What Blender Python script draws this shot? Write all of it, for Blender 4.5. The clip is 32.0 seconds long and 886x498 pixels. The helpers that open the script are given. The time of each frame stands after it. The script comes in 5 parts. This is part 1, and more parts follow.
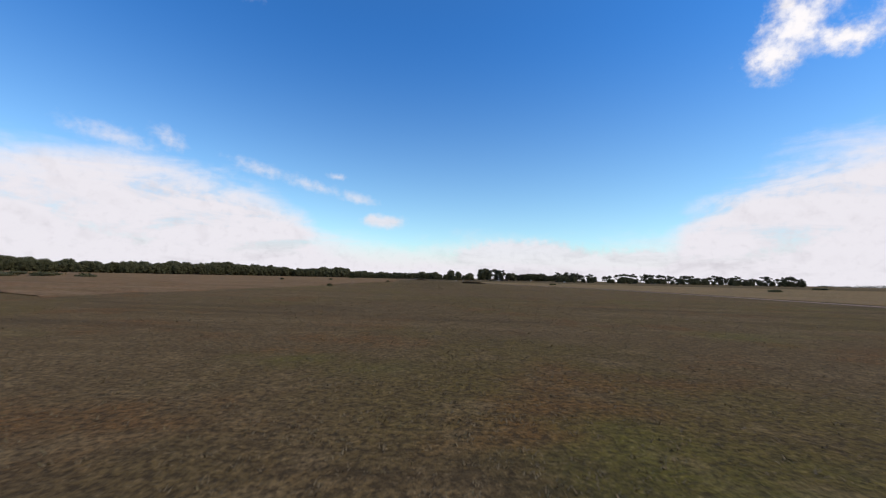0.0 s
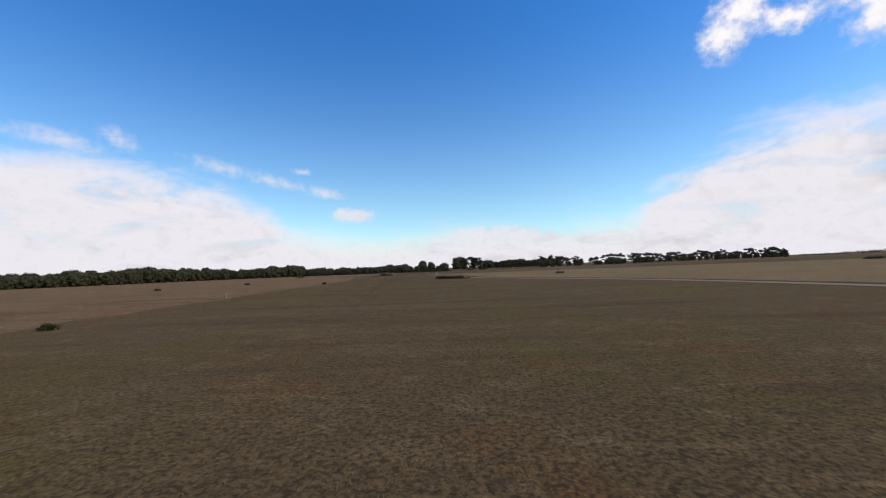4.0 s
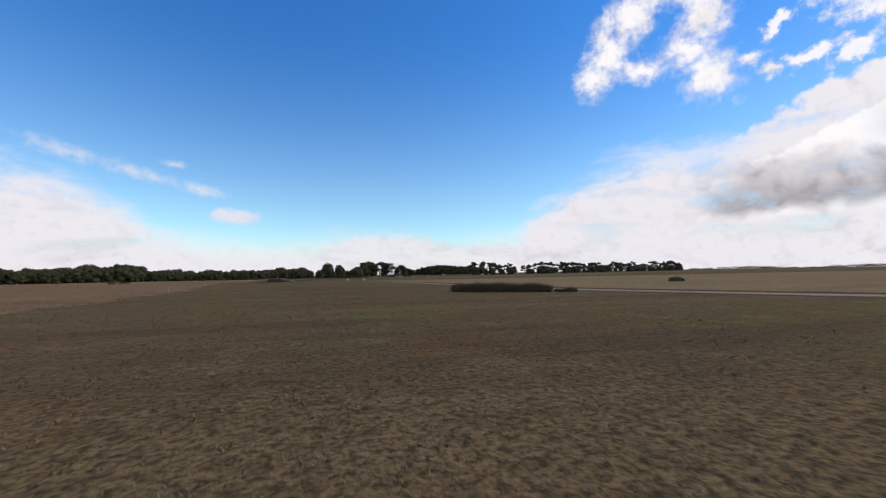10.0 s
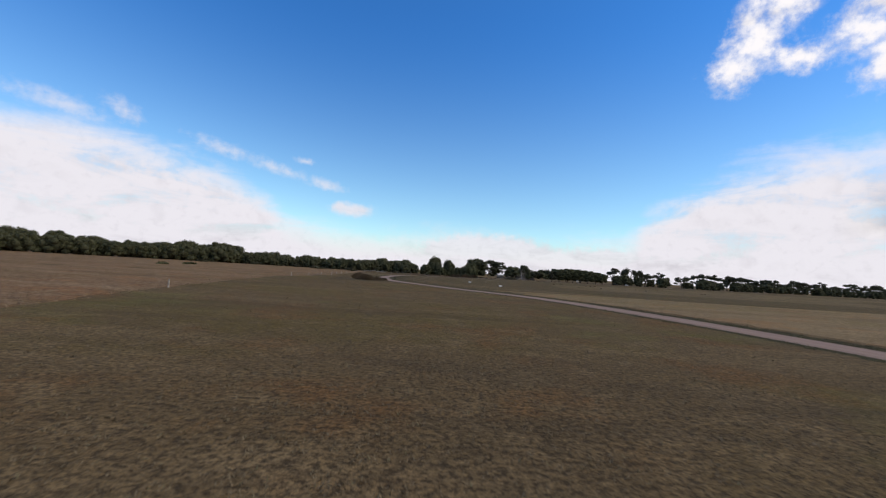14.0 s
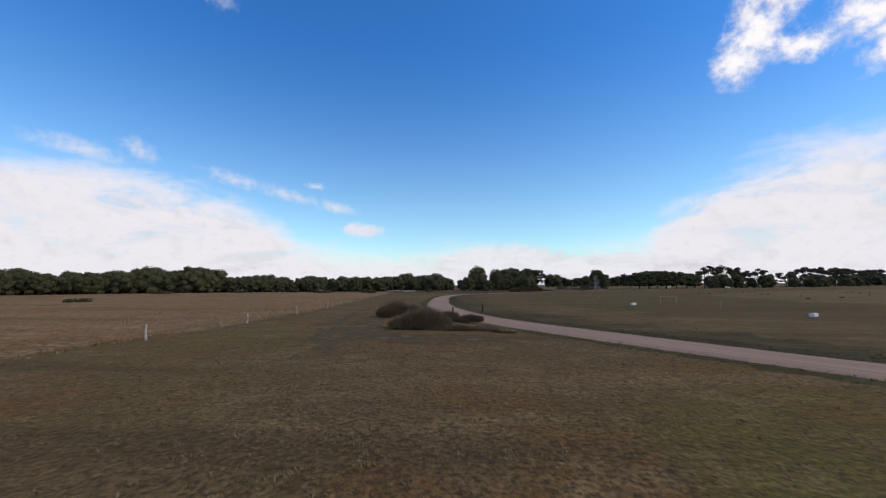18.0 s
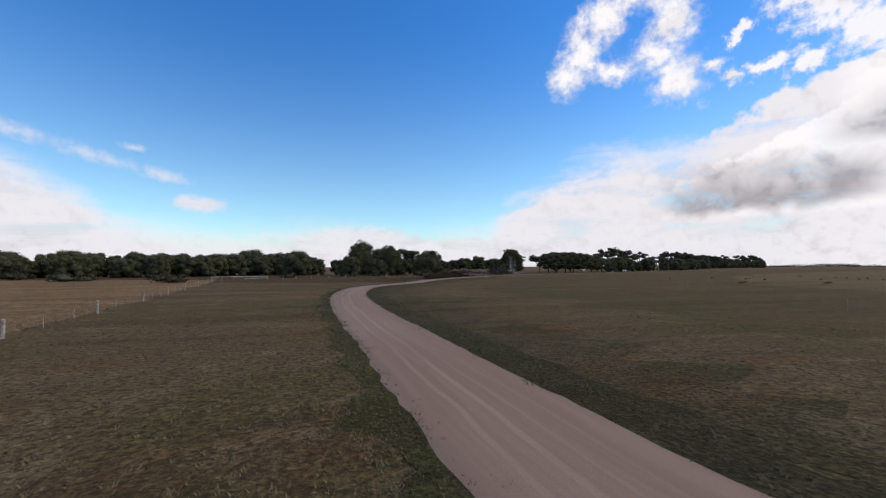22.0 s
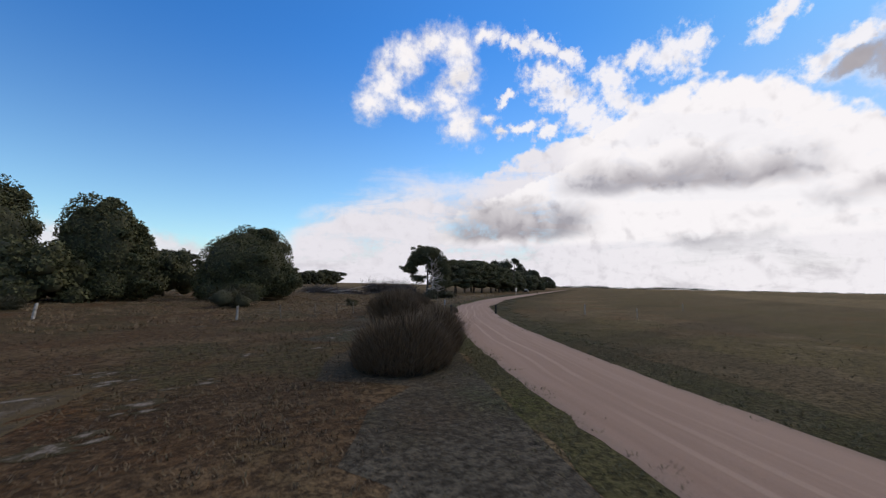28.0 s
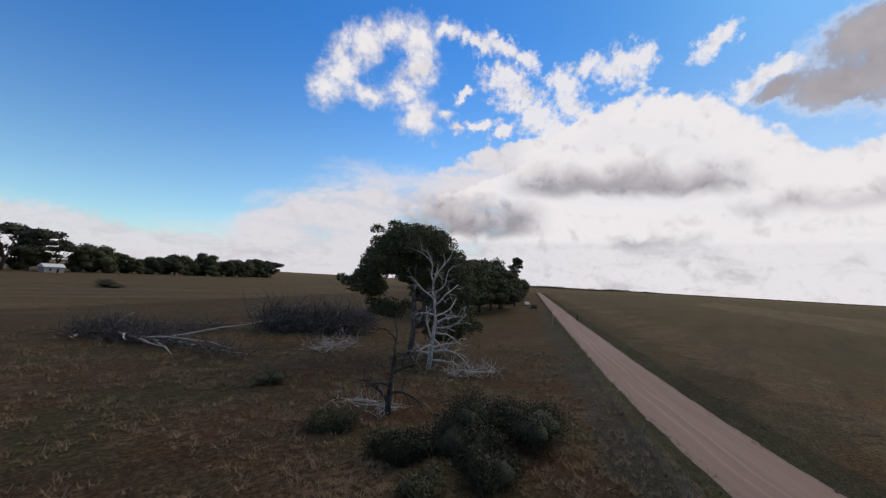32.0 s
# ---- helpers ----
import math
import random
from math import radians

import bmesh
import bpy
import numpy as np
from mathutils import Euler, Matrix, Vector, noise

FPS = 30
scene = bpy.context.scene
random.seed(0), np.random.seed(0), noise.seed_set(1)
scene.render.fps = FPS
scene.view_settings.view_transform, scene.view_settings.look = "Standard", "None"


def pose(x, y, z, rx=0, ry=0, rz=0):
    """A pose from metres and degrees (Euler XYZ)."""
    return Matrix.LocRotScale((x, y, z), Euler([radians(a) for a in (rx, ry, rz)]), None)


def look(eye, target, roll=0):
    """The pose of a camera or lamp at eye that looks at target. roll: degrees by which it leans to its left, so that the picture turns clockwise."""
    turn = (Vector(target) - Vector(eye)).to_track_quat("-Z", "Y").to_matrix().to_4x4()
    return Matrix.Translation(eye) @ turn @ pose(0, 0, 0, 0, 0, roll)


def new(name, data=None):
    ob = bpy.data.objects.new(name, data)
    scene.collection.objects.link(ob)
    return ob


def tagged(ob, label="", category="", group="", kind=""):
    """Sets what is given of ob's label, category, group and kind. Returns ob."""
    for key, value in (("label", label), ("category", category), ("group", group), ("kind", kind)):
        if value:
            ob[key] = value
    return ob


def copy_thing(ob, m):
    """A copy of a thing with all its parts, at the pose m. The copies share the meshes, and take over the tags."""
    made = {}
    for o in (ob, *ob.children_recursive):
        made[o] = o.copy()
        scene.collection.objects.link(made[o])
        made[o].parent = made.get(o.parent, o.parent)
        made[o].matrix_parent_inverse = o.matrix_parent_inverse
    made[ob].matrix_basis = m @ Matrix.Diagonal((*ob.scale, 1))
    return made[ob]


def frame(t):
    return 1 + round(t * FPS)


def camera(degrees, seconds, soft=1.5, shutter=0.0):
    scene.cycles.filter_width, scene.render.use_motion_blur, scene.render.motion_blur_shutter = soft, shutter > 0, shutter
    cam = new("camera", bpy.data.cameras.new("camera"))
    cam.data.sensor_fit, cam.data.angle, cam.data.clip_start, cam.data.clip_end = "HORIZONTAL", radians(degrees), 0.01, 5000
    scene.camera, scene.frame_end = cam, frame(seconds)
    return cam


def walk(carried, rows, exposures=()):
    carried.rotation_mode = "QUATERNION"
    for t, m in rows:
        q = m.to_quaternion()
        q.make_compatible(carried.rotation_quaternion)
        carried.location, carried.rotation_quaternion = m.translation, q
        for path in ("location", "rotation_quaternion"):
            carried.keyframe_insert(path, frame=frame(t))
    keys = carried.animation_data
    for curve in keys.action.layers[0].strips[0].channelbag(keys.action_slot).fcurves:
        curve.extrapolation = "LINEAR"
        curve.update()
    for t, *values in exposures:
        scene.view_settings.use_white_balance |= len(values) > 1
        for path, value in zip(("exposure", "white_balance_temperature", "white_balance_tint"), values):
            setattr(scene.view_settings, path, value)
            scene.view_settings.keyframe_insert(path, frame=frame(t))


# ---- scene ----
cam = camera(94.9, 32.0, soft=1.2, shutter=0.08)
PATH = [
    (0, (5.45, -83.21, 3.62), (4.18, -73.32, 4.32), 1.32),
    (0.5, (4.50, -72.93, 4.51), (3.60, -63.00, 5.27), -2.61),
    (1, (3.37, -62.53, 5.20), (2.71, -52.59, 6.10), -6.42),
    (1.5, (2.23, -51.97, 5.82), (1.61, -42.05, 6.92), -7.54),
    (2, (1.39, -40.79, 6.59), (0.63, -30.90, 7.84), -7.43),
    (2.5, (1.31, -29.09, 6.16), (0.89, -19.18, 7.42), -5.42),
    (3, (1.43, -17.41, 6.19), (1.20, -7.44, 6.90), -3.71),
    (3.5, (0.75, -6.94, 5.21), (0.25, 3.04, 5.63), -3.60),
    (5.5, (-9.78, 33.62, 6.63), (-9.89, 43.60, 7.27), 4.46),
    (6, (-12.56, 44.14, 5.84), (-12.05, 54.12, 6.27), 4.14),
    (6.5, (-15.64, 54.77, 5.61), (-14.90, 64.73, 6.12), 3.18),
    (7, (-18.41, 65.63, 5.28), (-17.67, 75.58, 5.88), 2.82),
    (7.5, (-20.64, 76.85, 4.98), (-19.75, 86.79, 5.65), 2.74),
    (8, (-22.89, 88.34, 4.11), (-21.77, 98.24, 4.93), 3.52),
    (8.5, (-25.05, 100.05, 3.40), (-23.81, 109.93, 4.35), 3.95),
    (9, (-27.05, 111.88, 2.92), (-25.81, 121.75, 3.95), 2.66),
    (9.5, (-29.42, 123.32, 2.91), (-27.82, 133.15, 3.85), 0.72),
    (10, (-31.20, 134.06, 3.02), (-29.24, 143.85, 3.62), -1.01),
    (10.5, (-32.55, 145.04, 3.21), (-30.29, 154.78, 3.54), -1.44),
    (11, (-33.53, 156.17, 2.71), (-31.44, 165.95, 2.88), -1.05),
    (11.5, (-34.23, 167.67, 2.39), (-32.44, 177.51, 2.44), 0.24),
    (12, (-35.10, 178.87, 2.19), (-34.05, 188.81, 2.43), 5.00),
    (12.5, (-38.09, 191.19, 3.28), (-38.41, 201.18, 3.56), 8.08),
    (13, (-40.43, 204.18, 3.86), (-41.14, 214.15, 4.25), 8.25),
    (13.5, (-42.03, 217.16, 4.03), (-42.39, 227.14, 4.48), 3.79),
    (14, (-43.83, 229.36, 4.40), (-44.31, 239.33, 4.93), 3.45),
    (14.5, (-47.05, 240.41, 5.05), (-47.93, 250.35, 5.68), 6.04),
    (15, (-49.89, 251.75, 4.75), (-50.95, 261.66, 5.50), 5.74),
    (15.5, (-52.11, 263.21, 4.81), (-53.15, 273.14, 5.38), 3.09),
    (17.5, (-65.74, 308.34, 4.61), (-66.69, 318.27, 5.25), -0.30),
    (18, (-69.42, 320.33, 4.10), (-70.23, 330.26, 4.98), -0.39),
    (18.5, (-73.19, 332.81, 4.19), (-73.73, 342.75, 5.19), 0.40),
    (19, (-76.64, 345.10, 3.89), (-76.67, 355.08, 4.60), -1.67),
    (19.5, (-79.39, 355.94, 3.19), (-78.67, 365.88, 4.02), -4.44),
    (20, (-81.50, 365.80, 3.37), (-79.67, 375.60, 4.19), -4.30),
    (20.5, (-82.82, 374.97, 3.32), (-80.75, 384.70, 4.34), -4.16),
    (21, (-82.75, 384.30, 4.11), (-80.34, 393.93, 5.32), -2.75),
    (21.5, (-82.74, 393.29, 4.89), (-80.15, 402.91, 5.70), -1.37),
    (22, (-82.75, 402.10, 4.24), (-80.13, 411.74, 4.67), -0.14),
    (22.5, (-81.91, 410.72, 3.58), (-79.68, 420.45, 4.21), 1.79),
    (23, (-81.48, 420.19, 3.60), (-79.52, 429.97, 4.25), 3.47),
    (23.5, (-81.95, 430.17, 3.70), (-80.16, 440.00, 4.09), 4.15),
    (24, (-82.12, 440.29, 4.27), (-79.52, 449.94, 3.91), 0.94),
    (24.5, (-81.82, 450.75, 4.25), (-78.65, 460.21, 3.56), 1.24),
    (26.5, (-67.32, 495.81, 2.88), (-62.55, 504.58, 3.22), 2.70),
    (27, (-65.39, 506.54, 2.80), (-60.07, 514.99, 3.31), 2.51),
    (27.5, (-63.03, 517.35, 2.81), (-56.95, 525.26, 3.44), 2.15),
    (28, (-60.01, 528.23, 3.22), (-53.17, 535.48, 4.09), 1.22),
    (28.5, (-57.35, 536.02, 3.91), (-49.62, 542.34, 4.55), 0.20),
    (29, (-53.89, 543.48, 4.04), (-45.68, 549.17, 4.48), -1.06),
    (29.5, (-50.99, 549.27, 4.37), (-42.81, 555.01, 4.56), -0.94),
    (30, (-45.77, 556.69, 4.14), (-37.64, 562.50, 4.33), 0.01),
    (30.5, (-38.78, 563.10, 4.69), (-30.68, 568.98, 4.75), 0.96),
    (31, (-32.09, 569.54, 4.97), (-24.10, 575.54, 5.26), 1.66),
    (31.5, (-24.61, 576.45, 6.27), (-16.80, 582.69, 6.73), 2.48),
    (32, (-16.35, 584.03, 8.11), (-8.69, 590.41, 8.87), 3.23),
]
walk(cam, [(t, look(eye, target, roll)) for t, eye, target, roll in PATH], [(0, 0.0), (26.5, 0.0), (29, -0.16), (32, -0.24)])


# ---- world: clear blue sky with a drifting field of cumulus ----
SUN_AZ, SUN_EL = 95.0, 38.0          # clockwise from +y, above the horizon
world = bpy.data.worlds.new("sky")
scene.world = world
world.use_nodes = True
wt = world.node_tree
for n in list(wt.nodes):
    wt.nodes.remove(n)


def wnode(kind, *ins, **props):
    n = wt.nodes.new(kind)
    for k, v in props.items():
        setattr(n, k, v)
    for k, v in enumerate(ins):
        if v is None:
            continue
        if isinstance(v, bpy.types.NodeSocket):
            wt.links.new(v, n.inputs[k])
        else:
            n.inputs[k].default_value = v
    return n


def wmath(op, a, b=None, c=None):
    return wnode("ShaderNodeMath", a, b, c, operation=op).outputs[0]


def wramp(x, lo, hi):
    n = wnode("ShaderNodeMapRange", x, lo, hi, 0.0, 1.0, interpolation_type="SMOOTHSTEP")
    return n.outputs[0]


def wnoise(vec, scale, detail=6.0, rough=0.55, warp=0.0):
    n = wnode("ShaderNodeTexNoise", vec)
    n.inputs["Scale"].default_value, n.inputs["Detail"].default_value = scale, detail
    n.inputs["Roughness"].default_value, n.inputs["Distortion"].default_value = rough, warp
    return n.outputs[0]


coord = wnode("ShaderNodeTexCoord").outputs["Generated"]
xyz = wnode("ShaderNodeSeparateXYZ", coord).outputs
azi = wmath("MULTIPLY", wmath("ARCTAN2", xyz[0], xyz[1]), 57.2958)
ele = wmath("MULTIPLY", wmath("ARCSINE", xyz[2]), 57.2958)
plane = wnode("ShaderNodeCombineXYZ", azi, ele, 0.0).outputs[0]
flat = wnode("ShaderNodeCombineXYZ", wmath("MULTIPLY", azi, 0.3), ele, 0.0).outputs[0]

twist = wnode("ShaderNodeTexNoise", plane)
twist.inputs["Scale"].default_value, twist.inputs["Detail"].default_value, twist.inputs["Roughness"].default_value = 0.42, 7.0, 0.62
shift = wnode("ShaderNodeVectorMath", twist.outputs["Color"], (0.5, 0.5, 0.5), operation="SUBTRACT").outputs[0]
warped = wnode("ShaderNodeVectorMath", plane, wnode("ShaderNodeVectorMath", shift, (5.0, 4.0, 0.0), operation="MULTIPLY").outputs[0], operation="ADD").outputs[0]
above = wnode("ShaderNodeVectorMath", plane, (0.7, 1.5, 0.0), operation="ADD").outputs[0]

puffy = wmath("SUBTRACT", wnoise(plane, 0.34, 8.0, 0.62, 0.3), 0.5)
fine = wmath("SUBTRACT", wnoise(plane, 1.0, 5.0, 0.56), 0.5)
heaped = wmath("SUBTRACT", wnoise(plane, 0.26, 4.0, 0.5, 0.2), 0.5)
wispy = wmath("SUBTRACT", wnoise(flat, 0.30, 8.0, 0.58, 0.5), 0.5)
lump = wmath("SUBTRACT", wnoise(above, 0.34, 3.0, 0.5, 0.3), wnoise(plane, 0.34, 3.0, 0.5, 0.3))

# how high the cloud bank stands at each bearing
curve = wt.nodes.new("ShaderNodeFloatCurve")
bank = [(-180, 9), (-90, 12), (-53, 12.8), (-44, 13.6), (-37, 12.6), (-31, 11.0), (-27, 8.6), (-22, 5.6), (-14, 4.7), (-4, 5.2), (4, 5.6), (12, 5.2),
        (19, 5.2), (24, 8.6), (28, 11.6), (37, 14.4), (45, 15.2), (50, 16.2), (55, 17.6), (59, 19.4), (64, 21.6), (70, 23.6), (76, 24.4),
        (82, 23), (88, 19.6), (93, 17.2), (102, 15), (130, 12), (180, 9)]
pts = curve.mapping.curves[0].points
while len(pts) < len(bank):
    pts.new(0.5, 0.5)
for p, (a, h) in zip(pts, bank):
    p.location, p.handle_type = ((a + 180) / 360, h / 40), "AUTO_CLAMPED"
curve.mapping.update()
wt.links.new(wmath("DIVIDE", wmath("ADD", azi, 180.0), 360.0), curve.inputs[1])
top = wmath("MULTIPLY", curve.outputs[0], 40.0)
right = wramp(azi, 44.0, 52.0)                       # cumulus on the sunny side, streaks elsewhere
ragged = wmath("ADD", wmath("MULTIPLY", wmath("ADD", wmath("MULTIPLY", heaped, 9.5), wmath("MULTIPLY", fine, 1.7)), right),
               wmath("MULTIPLY", wmath("ADD", wmath("MULTIPLY", wispy, 8.5), wmath("MULTIPLY", fine, 1.2)), wmath("SUBTRACT", 1.0, right)))
low = wramp(ele, 1.0, 7.0)
rise = wmath("ADD", wmath("SUBTRACT", top, ele), wmath("MULTIPLY", ragged, wmath("ADD", wmath("MULTIPLY", low, 0.65), 0.35)))
dens_bank = wmath("ADD", wmath("MULTIPLY", wramp(rise, -0.4, 1.0), right), wmath("MULTIPLY", wramp(rise, -1.6, 4.2), wmath("SUBTRACT", 1.0, right)))
holes = wmath("ADD", wmath("MULTIPLY", wramp(wmath("ADD", wispy, wmath("MULTIPLY", fine, 0.25)), -0.26, 0.0), 0.5), 0.5)
holes = wmath("MAXIMUM", holes, wmath("MULTIPLY", wramp(azi, 50.0, 60.0), 0.97))
dens_bank = wmath("MULTIPLY", dens_bank, wmath("MAXIMUM", holes, wmath("SUBTRACT", 1.0, wramp(ele, 2.0, 9.0))))


def field(blobs, rough, softness, space=None):
    """Clouds as rounded patches at bearing, height, half-widths and lean."""
    best = None
    for a, e, ra, re, lean in blobs:
        m = wnode("ShaderNodeMapping", space or warped, (a, e, 0), (0, 0, radians(lean)), (ra, re, 1), vector_type="TEXTURE").outputs[0]
        d = wmath("SUBTRACT", 1.0, wnode("ShaderNodeVectorMath", m, operation="LENGTH").outputs["Value"])
        best = d if best is None else wnode("ShaderNodeMath", best, d, 0.35, operation="SMOOTH_MAX").outputs[0]
    return wramp(wmath("ADD", best, rough), 0.0, softness)


def patch_sum(blobs, rough, softness, base=0.0):
    return field(blobs, wmath("ADD", rough, base), softness)


small_edge = wmath("ADD", wmath("MULTIPLY", puffy, 1.0), wmath("MULTIPLY", fine, 0.9))
ring = patch_sum([(32.6, 24.2, 2.9, 2.6, 25), (34.6, 26.8, 3.2, 3.4, -15), (37.4, 30.0, 3.6, 2.8, 20), (41.4, 32.0, 3.6, 2.2, 10), (44.8, 31.0, 3.4, 2.8, -20), (45.6, 28.0, 3.0, 3.0, 0),
                  (43.6, 25.0, 3.6, 2.3, -20), (38.4, 24.2, 3.6, 1.7, 0), (45.6, 21.8, 3.0, 3.2, -25), (49.6, 22.6, 1.6, 0.9, 20), (51.0, 20.8, 1.4, 0.9, -20), (48.8, 32.6, 3.0, 1.2, 10)], small_edge, 1.15, 0.26)
gap = field([(39.6, 27.2, 1.5, 2.4, -25), (41.2, 28.4, 1.1, 1.4, 10)], wmath("MULTIPLY", small_edge, 0.7), 0.8)
dens_ring = wmath("MULTIPLY", ring, wmath("SUBTRACT", 1.0, wmath("MULTIPLY", gap, 0.85)))
ragged_edge = wmath("ADD", wmath("MULTIPLY", puffy, 1.3), wmath("MULTIPLY", fine, 1.7))
dens_puff = patch_sum([(57.4, 27.2, 3.2, 2.2, 0), (60.0, 25.0, 3.0, 2.4, -20), (62.4, 22.6, 2.6, 2.4, -30), (64.6, 20.6, 2.6, 2.0, 0), (73.4, 27.6, 3.4, 2.2, 0), (76.0, 28.4, 2.0, 1.6, 0), (84.0, 28.4, 3.0, 1.1, 25),
                       (54.0, 31.4, 3.8, 1.2, -15), (57.4, 31.0, 3.0, 1.0, -20), (60.4, 29.6, 2.4, 0.8, -30), (66.0, 26.4, 2.4, 2.2, 30), (67.0, 23.6, 2.0, 1.8, 0), (54.6, 21.2, 2.4, 0.9, 15), (58.0, 20.6, 2.2, 0.9, 30), (87.4, 23.0, 2.4, 1.6, 25), (90.0, 24.4, 2.4, 1.2, 20),
                       (69.4, 28.0, 1.8, 1.2, 0), (52.0, 25.0, 1.6, 0.7, 20)], ragged_edge, 1.0, 0.36)
gently = wnode("ShaderNodeVectorMath", plane, wnode("ShaderNodeVectorMath", shift, (2.2, 1.0, 0.0), operation="MULTIPLY").outputs[0], operation="ADD").outputs[0]
dens_small = field([(-15.6, 7.5, 3.6, 1.25, 3), (-17.2, 7.8, 2.2, 1.1, 0)], wmath("ADD", wmath("MULTIPLY", fine, 0.7), wmath("MULTIPLY", wispy, 0.6)), 0.8, gently)
veil = field([(-19.4, 10.6, 3.6, 0.9, -12), (-22.4, 13.4, 1.8, 0.6, 0), (-42, 15.2, 3.0, 1.6, -35), (-26, 12.0, 6.0, 1.1, -12), (-32, 13.2, 5, 1.3, -10), (-47, 14.4, 6, 1.4, -8), (-36, 34, 4, 2.2, -20), (-31, 35.4, 2.4, 1.6, 10)],
             wmath("ADD", wmath("MULTIPLY", fine, 1.2), wmath("MULTIPLY", wispy, 1.3)), 1.4, gently)
dens_small = wmath("MAXIMUM", dens_small, wmath("MULTIPLY", veil, 0.85))
dens_dark = field([(101, 22.4, 11, 5.4, -6), (94.6, 21.4, 6.0, 3.0, -8), (98, 26.0, 7.0, 3.2, 15), (110, 24, 10, 7, 0), (90.0, 22.4, 3.6, 1.4, 25)], wmath("ADD", wmath("MULTIPLY", small_edge, 0.7), 0.12), 0.8, gently)
# Cloud cover above the view, added unseen to whiten the light on the ground.
overhead_fill = wmath("MULTIPLY", wramp(wmath("ADD", ele, wmath("MULTIPLY", puffy, 14.0)), 44.0, 58.0), 0.8)
horizon = field([(4, 1.6, 15, 4.6, 0), (19, 1.0, 11, 4.0, 0)], wmath("ADD", wmath("MULTIPLY", fine, 0.35), wmath("MULTIPLY", wispy, 0.5)), 0.35, gently)
density = wmath("MAXIMUM", wmath("MAXIMUM", wmath("MAXIMUM", wmath("MAXIMUM", dens_bank, overhead_fill), wmath("MULTIPLY", horizon, 0.9)), dens_ring), wmath("MAXIMUM", wmath("MULTIPLY", dens_puff, 0.93), wmath("MAXIMUM", wmath("MULTIPLY", dens_small, 0.85), dens_dark)))

# heaped clouds: each layer has a flat grey base and a bright head
bumpy = wmath("ADD", wmath("MULTIPLY", puffy, 3.2), wmath("MULTIPLY", fine, 1.0))
rolling = wmath("MULTIPLY", wmath("SUBTRACT", wnoise(plane, 0.22, 3.0, 0.5, 0.4), 0.5), 6.0)


def layer(a0, a1, a2, a3, base, slope, depth, strength):
    """A row of cumulus between two bearings, its base rising with the bearing."""
    up = wmath("SUBTRACT", ele, wmath("ADD", base, wmath("MULTIPLY", wmath("SUBTRACT", azi, a1), slope)))
    inside = wmath("MULTIPLY", wramp(wmath("ADD", azi, wmath("MULTIPLY", rolling, 1.2)), a0, a1), wramp(wmath("ADD", azi, wmath("MULTIPLY", rolling, 1.2)), a3, a2))
    foot = wramp(wmath("ADD", up, wmath("MULTIPLY", rolling, 0.35)), -1.0, 0.9)
    head = wramp(wmath("ADD", up, wmath("ADD", wmath("MULTIPLY", rolling, 0.9), wmath("MULTIPLY", bumpy, 0.35))), depth, depth * 0.1)
    return wmath("MULTIPLY", wmath("MULTIPLY", inside, foot), wmath("MULTIPLY", head, strength))


under = wmath("MAXIMUM", layer(41.0, 49.0, 59.0, 67.0, 6.4, 0.05, 6.4, 0.80), layer(57.0, 66.0, 82.0, 90.0, 12.4, -0.02, 5.2, 0.72))
under = wmath("MAXIMUM", under, wmath("MAXIMUM", layer(70.0, 75.0, 79.0, 84.0, 5.6, 0.0, 1.8, 0.4), layer(84.0, 88.0, 104.0, 110.0, 9.6, 0.0, 2.4, 0.4)))
under = wmath("ADD", under, wmath("MULTIPLY", wmath("MULTIPLY", wramp(lump, 0.04, 0.34), 0.26), wmath("ADD", 0.4, wmath("MULTIPLY", right, 0.6))))
streak = wmath("ADD", wramp(wispy, 0.02, -0.2), wmath("MULTIPLY", wramp(fine, 0.0, -0.25), 0.4))
under = wmath("ADD", under, wmath("MULTIPLY", streak, wmath("SUBTRACT", wmath("ADD", 0.27, wmath("MULTIPLY", right, 0.12)), wmath("MULTIPLY", wramp(ele, 3.0, 9.0), wmath("ADD", 0.06, wmath("MULTIPLY", right, 0.29))))))
under = wmath("MAXIMUM", wmath("MINIMUM", under, 0.8), wmath("MULTIPLY", wramp(dens_dark, 0.2, 0.85), wmath("ADD", 0.74, wmath("MULTIPLY", lump, 0.25))))
tone = wnode("ShaderNodeMix", under, data_type="RGBA")
crest = wmath("ADD", wmath("ADD", 9.6, wmath("MULTIPLY", wmath("SUBTRACT", azi, 44.0), 0.42)), wmath("MULTIPLY", bumpy, 0.9))
front = wmath("MULTIPLY", wramp(wmath("SUBTRACT", crest, ele), 0.0, 0.7), wmath("MULTIPLY", wramp(wmath("ADD", azi, bumpy), 41.0, 44.5), wramp(ele, 5.0, 6.5)))
back = wmath("MULTIPLY", wramp(wmath("ADD", azi, bumpy), 58.0, 63.0), wramp(wmath("ADD", ele, wmath("MULTIPLY", bumpy, 0.5)), 10.6, 11.8))
heap = wmath("MAXIMUM", wmath("MAXIMUM", front, back), wmath("MULTIPLY", wramp(azi, 48.0, 80.0), 0.55))
heap = wmath("MAXIMUM", heap, wramp(wmath("MAXIMUM", dens_ring, dens_puff), 0.35, 0.95))
white = wnode("ShaderNodeMix", heap, data_type="RGBA")
white.inputs[6].default_value, white.inputs[7].default_value = (0.92, 0.89, 0.95, 1), (1.09, 1.05, 1.07, 1)
wt.links.new(white.outputs[2], tone.inputs[6])
tone.inputs[7].default_value = (0.285, 0.262, 0.305, 1)

